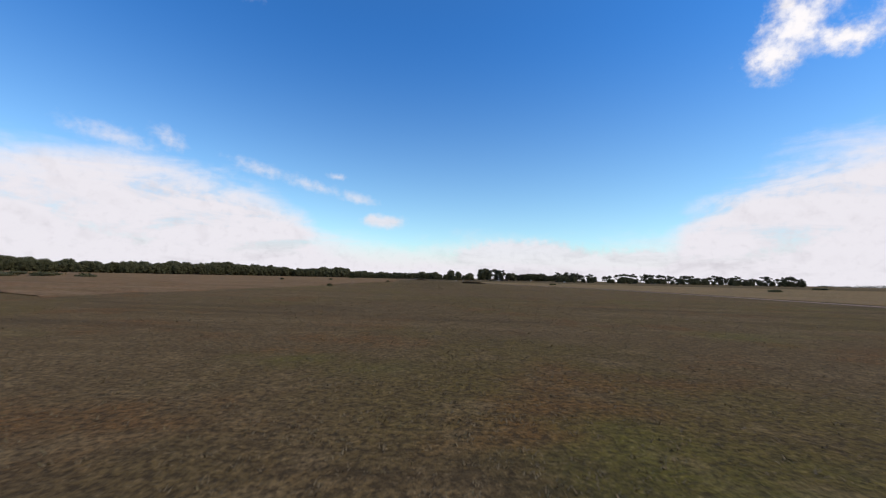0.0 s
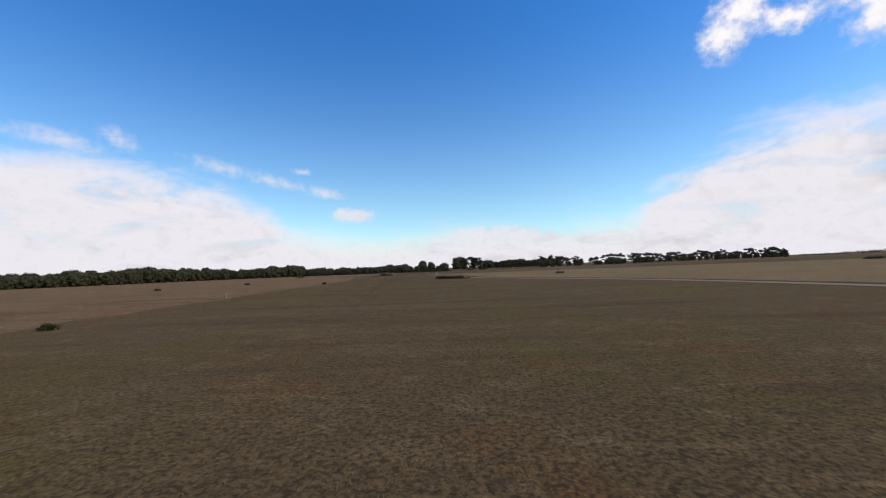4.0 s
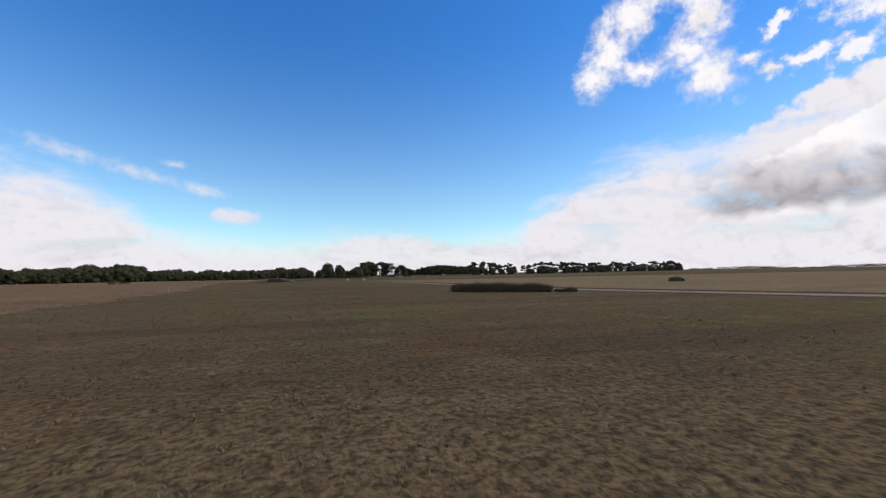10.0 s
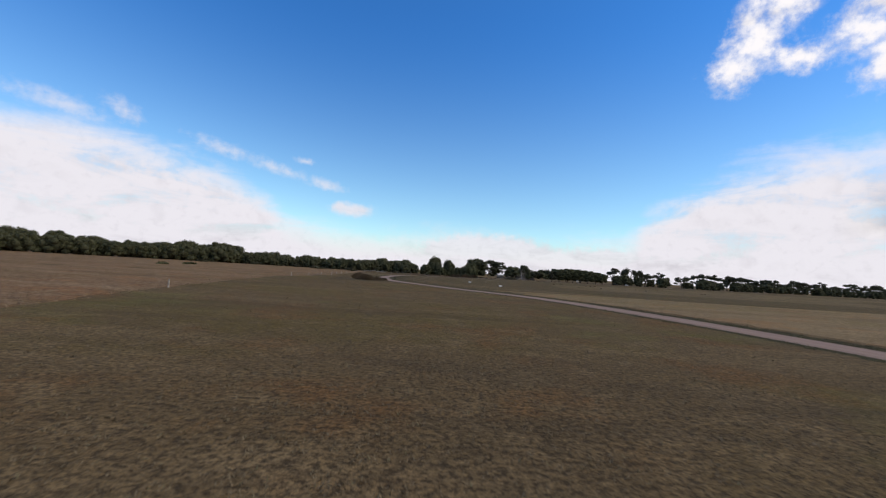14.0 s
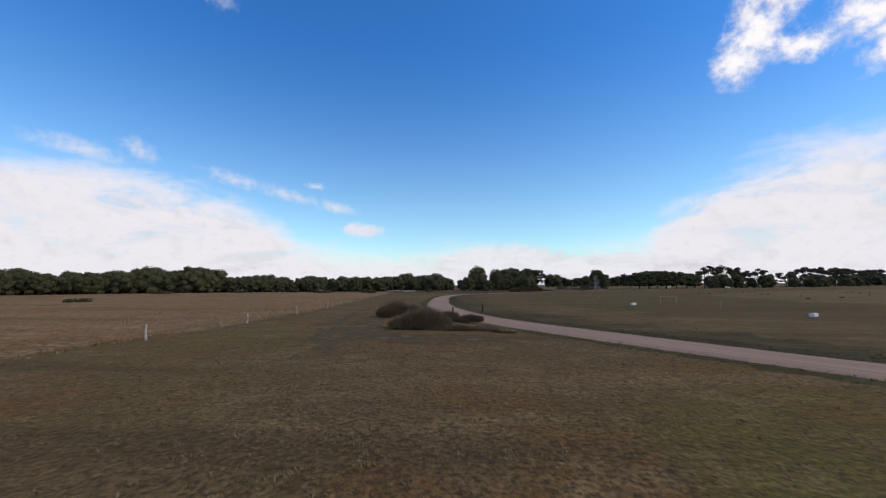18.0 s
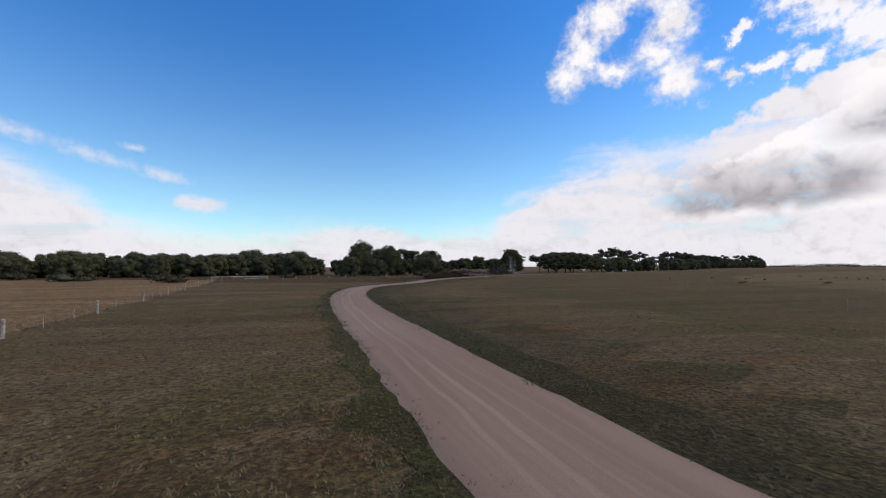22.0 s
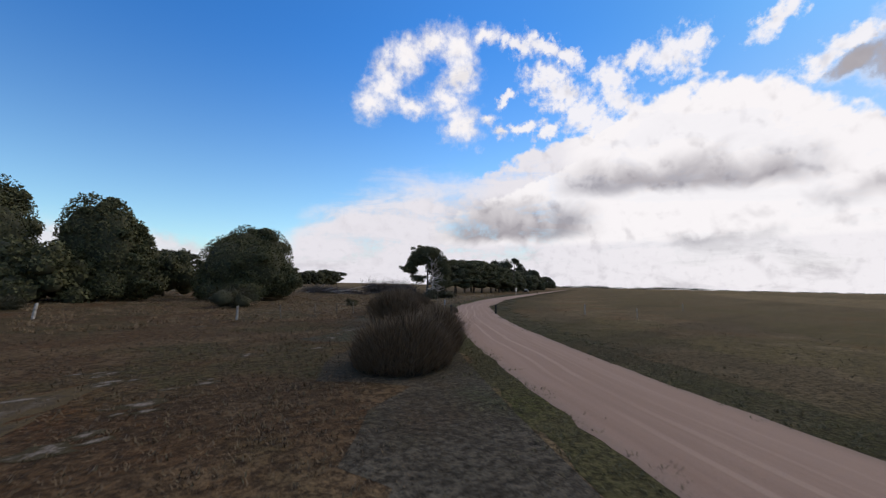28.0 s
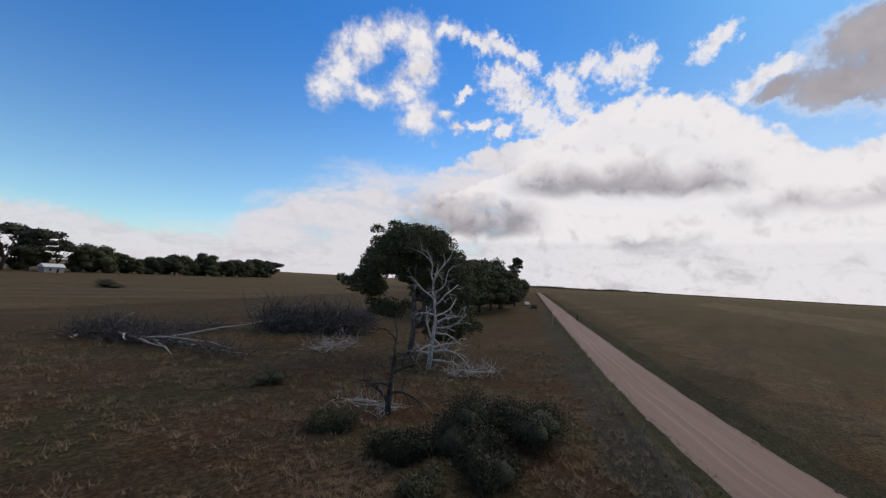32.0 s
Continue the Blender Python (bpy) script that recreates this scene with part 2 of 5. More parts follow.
air = wnode("ShaderNodeTexSky", sky_type="NISHITA", sun_disc=False)
air.sun_elevation, air.sun_rotation = radians(SUN_EL), radians(SUN_AZ)
air.altitude, air.air_density, air.dust_density, air.ozone_density = 0, 1.0, 0.3, 1.6
blue = wnode("ShaderNodeMix", 1.0, data_type="RGBA", blend_type="MULTIPLY")
wt.links.new(air.outputs[0], blue.inputs[6])
tint = wnode("ShaderNodeMix", wramp(ele, 2.0, 34.0), data_type="RGBA")
tint.inputs[6].default_value, tint.inputs[7].default_value = (1.28, 1.61, 1.70, 1), (0.375, 1.09, 1.87, 1)
# Unseen zenith tinted less blue, so that the ground light turns warmer.
zenith = wnode("ShaderNodeMix", wramp(ele, 38.0, 62.0), data_type="RGBA")
calm = wnode("ShaderNodeMix", wramp(azi, 40.0, 95.0), data_type="RGBA", blend_type="MULTIPLY")
wt.links.new(tint.outputs[2], calm.inputs[6])
calm.inputs[7].default_value = (0.92, 0.76, 0.68, 1)
wt.links.new(calm.outputs[2], zenith.inputs[6])
zenith.inputs[7].default_value = (0.75, 0.85, 0.95, 1)
wt.links.new(zenith.outputs[2], blue.inputs[7])
clear_sky = wnode("ShaderNodeBackground", blue.outputs[2], 0.1)
cloud_sky = wnode("ShaderNodeBackground", tone.outputs[2], 0.92)
both = wnode("ShaderNodeMixShader", density, clear_sky.outputs[0], cloud_sky.outputs[0])
wt.links.new(both.outputs[0], wt.nodes.new("ShaderNodeOutputWorld").inputs[0])

sun = new("sun", bpy.data.lights.new("sun", "SUN"))
sun.data.energy, sun.data.angle, sun.data.color = 1.5, radians(34), (1.0, 0.86, 0.66)
aim = Vector((math.sin(radians(SUN_AZ)) * math.cos(radians(SUN_EL)), math.cos(radians(SUN_AZ)) * math.cos(radians(SUN_EL)), math.sin(radians(SUN_EL))))
sun.matrix_world = look(aim * 100, (0, 0, 0))

# ---- materials ----


class Nodes:
    """A small hand for writing node materials."""

    def __init__(self, name, rough=0.9):
        self.m = bpy.data.materials.new(name)
        self.m.use_nodes = True
        self.t = self.m.node_tree
        self.b = self.t.nodes["Principled BSDF"]
        self.b.inputs["Roughness"].default_value = rough
        self.b.inputs["Specular IOR Level"].default_value = 0.25
        self.pos = self.t.nodes.new("ShaderNodeNewGeometry").outputs["Position"]

    def put(self, ob, k, v):
        if isinstance(v, bpy.types.NodeSocket):
            self.t.links.new(v, ob.inputs[k])
        else:
            ob.inputs[k].default_value = v

    def noise(self, scale, detail=4.0, rough=0.55, vec=None, stretch=None):
        n = self.t.nodes.new("ShaderNodeTexNoise")
        v = self.pos if vec is None else vec
        if stretch:
            mp = self.t.nodes.new("ShaderNodeMapping")
            mp.inputs["Scale"].default_value = stretch
            self.t.links.new(v, mp.inputs[0])
            v = mp.outputs[0]
        self.t.links.new(v, n.inputs["Vector"])
        n.inputs["Scale"].default_value, n.inputs["Detail"].default_value, n.inputs["Roughness"].default_value = scale, detail, rough
        return n.outputs[0]

    def ramp(self, x, lo, hi):
        n = self.t.nodes.new("ShaderNodeMapRange")
        n.interpolation_type = "SMOOTHSTEP"
        self.put(n, 0, x), self.put(n, 1, lo), self.put(n, 2, hi)
        return n.outputs[0]

    def math(self, op, a, b=0.0):
        n = self.t.nodes.new("ShaderNodeMath")
        n.operation = op
        self.put(n, 0, a), self.put(n, 1, b)
        return n.outputs[0]

    def mix(self, f, a, b):
        n = self.t.nodes.new("ShaderNodeMix")
        n.data_type = "RGBA"
        for k, v in ((0, f), (6, a), (7, b)):
            self.put(n, k, (*v, 1) if isinstance(v, tuple) else v)
        return n.outputs[2]

    def color(self, c):
        self.put(self.b, "Base Color", (*c, 1) if isinstance(c, tuple) else c)
        return self

    def bump(self, h, strength=0.5, dist=0.05):
        n = self.t.nodes.new("ShaderNodeBump")
        n.inputs["Strength"].default_value, n.inputs["Distance"].default_value = strength, dist
        self.t.links.new(h, n.inputs["Height"])
        self.t.links.new(n.outputs[0], self.b.inputs["Normal"])
        return self

    def island(self):
        return self.t.nodes.new("ShaderNodeNewGeometry").outputs["Random Per Island"]

    def each(self):
        return self.t.nodes.new("ShaderNodeObjectInfo").outputs["Random"]


def weathered(c, grey=0.22):
    """Sun-bleached grass: a little of the hue lost."""
    lum = 0.3 * c[0] + 0.6 * c[1] + 0.1 * c[2]
    return tuple(1.08 * (q + (lum - q) * grey) for q in c)


def grass_color(k, brown, straw, green, dark, patch=0.03, clump=2.6):
    """Turf of several grasses: broad patches, tussocks with shade painted in their hollows, and grain."""
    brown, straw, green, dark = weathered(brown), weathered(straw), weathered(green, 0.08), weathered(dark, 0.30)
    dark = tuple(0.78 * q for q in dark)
    rust = (brown[0] * 1.22, brown[1] * 0.86, brown[2] * 0.62)
    wide, mid, tuft, grain = k.noise(patch, 3), k.noise(0.35, 4, 0.6), k.noise(clump * 1.7, 5, 0.6), k.noise(16, 3)
    c = k.mix(k.ramp(wide, 0.44, 0.58), brown, green)
    c = k.mix(k.math("MULTIPLY", k.ramp(k.noise(0.11, 4, 0.6), 0.50, 0.64), 0.75), c, rust)
    c = k.mix(k.math("MULTIPLY", k.ramp(k.noise(0.07, 5, 0.62), 0.52, 0.66), 0.6), c, tuple(0.55 * q for q in straw))
    c = k.mix(k.math("MULTIPLY", k.ramp(mid, 0.50, 0.68), 0.75), c, straw)
    bands = k.noise(1.0, 4, 0.6, None, (0.02, 0.14, 1.0))
    c = k.mix(k.math("MULTIPLY", k.ramp(bands, 0.53, 0.64), 0.5), c, dark)
    c = k.mix(k.math("MULTIPLY", k.ramp(bands, 0.46, 0.36), 0.55), c, straw)
    # Shade between tussocks painted in: low spots of the tuft bump turn dark.
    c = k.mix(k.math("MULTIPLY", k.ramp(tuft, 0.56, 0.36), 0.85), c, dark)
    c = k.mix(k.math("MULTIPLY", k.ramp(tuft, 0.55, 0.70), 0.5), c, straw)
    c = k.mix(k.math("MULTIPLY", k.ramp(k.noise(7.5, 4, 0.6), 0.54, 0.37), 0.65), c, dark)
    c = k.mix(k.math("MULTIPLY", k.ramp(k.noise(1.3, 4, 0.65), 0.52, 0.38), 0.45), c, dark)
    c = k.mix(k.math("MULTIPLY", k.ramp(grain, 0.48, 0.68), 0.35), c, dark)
    c = k.mix(k.math("MULTIPLY", k.ramp(k.noise(5.5, 4, 0.7), 0.55, 0.68), 0.5), c, tuple(1.2 * q for q in straw))
    return c, k.math("ADD", tuft, k.math("MULTIPLY", grain, 0.3))


def fuzz(k):
    """Pale seed heads and stalks catch light at a low angle."""
    k.b.inputs["Sheen Weight"].default_value, k.b.inputs["Sheen Roughness"].default_value = 0.085, 0.25
    k.b.inputs["Specular IOR Level"].default_value = 0.04
    k.b.inputs["Sheen Tint"].default_value = (0.95, 0.66, 0.28, 1)


def grass_ground(name, *palette):
    k = Nodes(name, 0.95)
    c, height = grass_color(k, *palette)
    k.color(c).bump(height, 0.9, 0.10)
    fuzz(k)
    return k.m


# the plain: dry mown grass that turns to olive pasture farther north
k = Nodes("plain_grass", 0.95)
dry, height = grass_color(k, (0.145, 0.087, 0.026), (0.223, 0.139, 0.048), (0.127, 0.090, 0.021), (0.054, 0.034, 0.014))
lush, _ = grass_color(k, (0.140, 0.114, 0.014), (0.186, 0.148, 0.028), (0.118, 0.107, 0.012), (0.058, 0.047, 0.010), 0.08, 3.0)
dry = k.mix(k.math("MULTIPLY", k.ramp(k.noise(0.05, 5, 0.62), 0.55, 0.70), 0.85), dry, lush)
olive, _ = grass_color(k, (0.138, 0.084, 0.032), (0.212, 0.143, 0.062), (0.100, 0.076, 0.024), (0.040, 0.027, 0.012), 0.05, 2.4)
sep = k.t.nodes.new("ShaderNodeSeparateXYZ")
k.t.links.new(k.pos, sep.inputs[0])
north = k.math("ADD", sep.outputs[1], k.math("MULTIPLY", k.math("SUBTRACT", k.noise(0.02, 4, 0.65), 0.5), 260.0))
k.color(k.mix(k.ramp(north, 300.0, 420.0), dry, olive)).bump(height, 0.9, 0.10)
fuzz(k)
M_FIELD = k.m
M_TANFIELD = grass_ground("unmown_dry_grass", (0.255, 0.160, 0.056), (0.330, 0.215, 0.088), (0.190, 0.136, 0.048), (0.130, 0.082, 0.033), 0.02, 1.6)
M_BROWNFIELD = grass_ground("dry_pasture", (0.104, 0.067, 0.023), (0.146, 0.100, 0.040), (0.080, 0.063, 0.018), (0.040, 0.028, 0.010), 0.03, 2.0)
M_PADDOCK = grass_ground("tall_dry_grass", (0.245, 0.128, 0.046), (0.350, 0.210, 0.090), (0.170, 0.103, 0.038), (0.098, 0.050, 0.020), 0.05, 1.2)
M_ROUGH = grass_ground("rough_red_brown_grass", (0.080, 0.041, 0.014), (0.152, 0.092, 0.038), (0.054, 0.047, 0.017), (0.031, 0.017, 0.008), 0.12, 2.0)
M_VERGE = grass_ground("dark_green_verge", (0.051, 0.044, 0.016), (0.086, 0.065, 0.027), (0.041, 0.039, 0.012), (0.020, 0.018, 0.008), 0.08, 3.5)
M_EDGE = grass_ground("olive_pasture", (0.096, 0.062, 0.024), (0.148, 0.100, 0.045), (0.064, 0.051, 0.017), (0.026, 0.020, 0.007), 0.06, 3.0)
M_TROD = grass_ground("trodden_shoulder", (0.060, 0.048, 0.031), (0.104, 0.087, 0.062), (0.050, 0.053, 0.027), (0.027, 0.022, 0.015), 0.10, 2.6)
M_LUSH = grass_ground("yellow_green_verge", (0.066, 0.058, 0.017), (0.098, 0.079, 0.027), (0.054, 0.055, 0.013), (0.026, 0.024, 0.008), 0.08, 3.5)


def simple(name, c, c2, scale=6.0, rough=0.85, bump=0.3, dist=0.02, metal=0.0):
    k = Nodes(name, rough)
    n, n2 = k.noise(scale, 5), k.noise(scale * 7, 3)
    k.color(k.mix(k.ramp(n, 0.35, 0.68), c, c2)).bump(k.math("ADD", n, k.math("MULTIPLY", n2, 0.4)), bump, dist)
    k.b.inputs["Metallic"].default_value = metal
    return k.m


def leafy(name, c, c2, rough=0.75):
    k = Nodes(name, rough)
    k.color(k.mix(k.math("ADD", k.math("MULTIPLY", k.island(), 0.75), k.math("MULTIPLY", k.noise(0.5, 2), 0.4)), c, c2))
    return k.m


M_PINE = leafy("pine_needles", (0.055, 0.059, 0.024), (0.098, 0.096, 0.039))
M_GUM = leafy("gum_leaves", (0.038, 0.041, 0.024), (0.086, 0.083, 0.043))
M_CORE = simple("inner_foliage", (0.049, 0.051, 0.027), (0.081, 0.078, 0.041), 1.5)
M_WEED = leafy("weed_leaves", (0.055, 0.048, 0.020), (0.105, 0.088, 0.038))
M_SHRUB = leafy("shrub_leaves", (0.022, 0.021, 0.010), (0.052, 0.047, 0.020))
M_RUSH = leafy("brown_rush_stems", (0.092, 0.064, 0.034), (0.246, 0.172, 0.094))
M_DARKRUSH = leafy("dark_rush_stems", (0.055, 0.038, 0.022), (0.155, 0.103, 0.055))
# Core of the rush mounds: shade among the stems is put into its colour.
M_RUSHCORE = simple("rush_core_shade", (0.026, 0.019, 0.012), (0.055, 0.041, 0.025), 2.5)
M_RUSHTIP = leafy("pale_rush_stems", (0.10, 0.072, 0.042), (0.22, 0.158, 0.095))
M_BARK = simple("grey_brown_bark", (0.07, 0.055, 0.042), (0.16, 0.135, 0.11), 3.0, 0.95, 0.8, 0.05)
M_DEAD = simple("bleached_deadwood", (0.29, 0.25, 0.205), (0.52, 0.47, 0.41), 4.0, 0.9, 0.6, 0.03)
M_TWIG = simple("grey_twigs", (0.048, 0.041, 0.036), (0.135, 0.118, 0.105), 3.0, 0.95)
M_STEM = simple("dark_dead_bark", (0.030, 0.026, 0.022), (0.070, 0.060, 0.050), 3.0, 0.95, 0.7, 0.04)
M_OCHRE = grass_ground("taller_ochre_grass", (0.150, 0.098, 0.036), (0.205, 0.138, 0.058), (0.115, 0.086, 0.030), (0.065, 0.044, 0.018), 0.03, 1.6)
M_POST = simple("weathered_pale_post", (0.24, 0.21, 0.17), (0.46, 0.42, 0.36), 5.0, 0.9, 0.6, 0.02)
M_STAKE = simple("split_timber_stake", (0.14, 0.115, 0.085), (0.30, 0.26, 0.20), 6.0, 0.9, 0.6, 0.02)
M_DARKPOST = simple("tarred_post", (0.014, 0.014, 0.013), (0.04, 0.038, 0.035), 8.0, 0.8)
M_WIRE = simple("galvanised_wire", (0.20, 0.165, 0.11), (0.34, 0.29, 0.21), 9.0, 0.6, 0.1, 0.005, 0.3)
M_WHITE = simple("white_paint", (0.62, 0.61, 0.58), (0.8, 0.79, 0.77), 3.0, 0.6, 0.1)
k = Nodes("bare_sand_in_turf", 0.95)
rim = k.t.nodes.new("ShaderNodeSeparateXYZ")
k.t.links.new(k.t.nodes.new("ShaderNodeUVMap").outputs[0], rim.inputs[0])
speck = k.noise(18, 3)
bare = k.math("SUBTRACT", k.math("ADD", k.noise(3.2, 5, 0.7), 0.16), k.math("MULTIPLY", rim.outputs[0], 0.34))
c = k.mix(k.ramp(speck, 0.35, 0.7), (0.12, 0.098, 0.078), (0.24, 0.202, 0.168))
k.color(k.mix(k.ramp(bare, 0.40, 0.62), (0.050, 0.040, 0.021), c)).bump(speck, 0.5, 0.03)
k.b.inputs["Specular IOR Level"].default_value = 0.05
M_SAND = k.m
k = Nodes("trodden_ground", 0.95)
bare, speck = k.noise(1.1, 5, 0.65), k.noise(9, 4, 0.65)
c = k.mix(k.ramp(bare, 0.46, 0.66), (0.070, 0.053, 0.032), (0.150, 0.122, 0.092))
rim = k.t.nodes.new("ShaderNodeSeparateXYZ")
k.t.links.new(k.t.nodes.new("ShaderNodeUVMap").outputs[0], rim.inputs[0])
fringe = k.ramp(k.math("ADD", rim.outputs[0], k.math("MULTIPLY", k.math("SUBTRACT", k.noise(2.2, 5, 0.7), 0.5), 1.8)), 0.40, 0.80)
c = k.mix(fringe, c, (0.088, 0.064, 0.033))
k.b.inputs["Specular IOR Level"].default_value = 0.05
k.color(k.mix(k.math("MULTIPLY", k.ramp(speck, 0.5, 0.7), 0.6), c, (0.030, 0.024, 0.014))).bump(speck, 0.6, 0.05)
M_WORN = k.m
M_WALLS = simple("pale_render", (0.27, 0.25, 0.22), (0.38, 0.36, 0.32), 1.6, 0.9, 0.3, 0.02)
M_GREYPOLY = simple("blue_grey_plastic", (0.16, 0.19, 0.22), (0.23, 0.26, 0.29), 4.0, 0.6)

k = Nodes("gravel_road", 0.92)
uvn = k.t.nodes.new("ShaderNodeUVMap").outputs[0]
sep = k.t.nodes.new("ShaderNodeSeparateXYZ")
k.t.links.new(uvn, sep.inputs[0])
along = k.t.nodes.new("ShaderNodeCombineXYZ")
k.put(along, 0, k.math("ADD", k.math("MULTIPLY", sep.outputs[0], 5.2), k.math("MULTIPLY", k.noise(0.07, 2), 1.2)))
k.put(along, 1, k.math("MULTIPLY", sep.outputs[1], 0.035))
ruts = k.noise(1.5, 3, 0.6, along.outputs[0])
across_road = k.math("ADD", sep.outputs[0], k.math("MULTIPLY", k.math("SUBTRACT", k.noise(0.06, 3), 0.5), 0.34))
streaks = k.math("MULTIPLY", k.ramp(ruts, 0.56, 0.70), 0.28)
for place, wide, force in ((0.29, 0.030, 0.6), (0.46, 0.032, 0.65), (0.60, 0.018, 0.25), (0.75, 0.02, 0.2)):
    band = k.ramp(k.math("ABSOLUTE", k.math("SUBTRACT", across_road, place)), wide, wide * 0.3)
    streaks = k.math("MAXIMUM", streaks, k.math("MULTIPLY", band, force))
streaks = k.math("MULTIPLY", streaks, k.ramp(k.noise(0.11, 3), 0.25, 0.6))
grit, wear = k.noise(22, 4, 0.7), k.noise(0.9, 5, 0.6, along.outputs[0])
c = k.mix(k.ramp(wear, 0.35, 0.68), (0.228, 0.146, 0.106), (0.272, 0.182, 0.136))
c = k.mix(k.math("MULTIPLY", streaks, 0.6), c, (0.40, 0.288, 0.215))
edge = k.ramp(k.math("ABSOLUTE", k.math("SUBTRACT", sep.outputs[0], 0.5)), 0.36, 0.5)
c = k.mix(k.math("MULTIPLY", edge, 0.35), c, (0.16, 0.125, 0.10))
c = k.mix(k.math("MULTIPLY", k.ramp(grit, 0.5, 0.72), 0.35), c, (0.14, 0.105, 0.09))
k.color(c).bump(k.math("ADD", grit, wear), 0.5, 0.03)
M_ROAD = k.m


def blades(name, c, c2, c3):
    k = Nodes(name, 0.9)
    r = k.island()
    c, c2, c3 = weathered(c), weathered(c2), weathered(c3)
    k.color(k.mix(k.ramp(r, 0.75, 0.95), k.mix(k.math("MULTIPLY", r, 1.2), c, c2), c3))
    return k.m


M_BLADE = blades("dry_blades", (0.125, 0.086, 0.036), (0.205, 0.143, 0.064), (0.125, 0.102, 0.036))
M_OLIVEBLADE = blades("olive_blades", (0.064, 0.050, 0.018), (0.112, 0.082, 0.035), (0.068, 0.060, 0.020))
M_ROUGHBLADE = blades("red_brown_blades", (0.085, 0.054, 0.025), (0.155, 0.102, 0.048), (0.080, 0.068, 0.029))
M_STRAW = blades("straw_blades", (0.150, 0.088, 0.034), (0.300, 0.188, 0.082), (0.140, 0.108, 0.040))
M_TALL = blades("tall_dry_blades", (0.180, 0.106, 0.048), (0.360, 0.234, 0.118), (0.192, 0.138, 0.060))
M_GREENBLADE = blades("green_blades", (0.068, 0.063, 0.024), (0.120, 0.105, 0.040), (0.150, 0.116, 0.054))

# ---- builders ----
rng = np.random.default_rng(7)


def mesh_of(name, verts, faces, material, smooth=False):
    me = bpy.data.meshes.new(name)
    me.from_pydata(np.asarray(verts, float).reshape(-1, 3).tolist(), [], [tuple(f) for f in faces])
    me.materials.append(material)
    if smooth:
        me.polygons.foreach_set("use_smooth", [True] * len(me.polygons))
    me.update()
    return me


def tri_mesh(name, corners, material):
    """Loose triangles, three corners each, as one mesh."""
    corners = np.ascontiguousarray(corners.reshape(-1, 3), np.float32)
    n = len(corners) // 3
    me = bpy.data.meshes.new(name)
    me.vertices.add(3 * n), me.loops.add(3 * n), me.polygons.add(n)
    me.vertices.foreach_set("co", corners.ravel())
    me.loops.foreach_set("vertex_index", np.arange(3 * n, dtype=np.int32))
    me.polygons.foreach_set("loop_start", np.arange(0, 3 * n, 3, dtype=np.int32))
    me.materials.append(material)
    me.update()
    me.validate()
    return me


def part(name, me, parent, label="", loc=(0, 0, 0), rz=0.0):
    if isinstance(me, bmesh.types.BMesh):
        b, me = me, bpy.data.meshes.new(name)
        b.to_mesh(me), b.free()
    ob = new(name, me)
    ob.parent = parent
    ob.location, ob.rotation_euler = loc, (0, 0, rz)
    return tagged(ob, label) if label else ob


def tube(points, radii, sides=7):
    """A bent, tapered tube: vertices and faces."""
    pts = [Vector(p) for p in points]
    v, f = [], []
    for i, p in enumerate(pts):
        d = (pts[min(i + 1, len(pts) - 1)] - pts[max(i - 1, 0)]).normalized()
        a = d.cross(Vector((0.3, 0.9, 0.1))).normalized()
        b = d.cross(a)
        for s in range(sides):
            w = 2 * math.pi * s / sides
            v.append(p + (a * math.cos(w) + b * math.sin(w)) * radii[i])
    for i in range(len(pts) - 1):
        for s in range(sides):
            f.append((i * sides + s, i * sides + (s + 1) % sides, (i + 1) * sides + (s + 1) % sides, (i + 1) * sides + s))
    f.append(tuple(range(sides))[::-1])
    f.append(tuple(range((len(pts) - 1) * sides, len(pts) * sides)))
    return v, f


def join(pieces):
    v, f = [], []
    for pv, pf in pieces:
        f += [tuple(i + len(v) for i in q) for q in pf]
        v += list(pv)
    return v, f


def limb(r, start, way, length, radius, bends=4, wild=0.35, lift=0.0):
    """A crooked branch."""
    pts, d, p = [Vector(start)], Vector(way).normalized(), Vector(start)
    for i in range(bends):
        d = (d + Vector(r.normal(0, wild, 3)) + Vector((0, 0, lift))).normalized()
        p = p + d * length / bends
        pts.append(p.copy())
    return pts, [radius * (1 - 0.8 * i / bends) for i in range(bends + 1)]


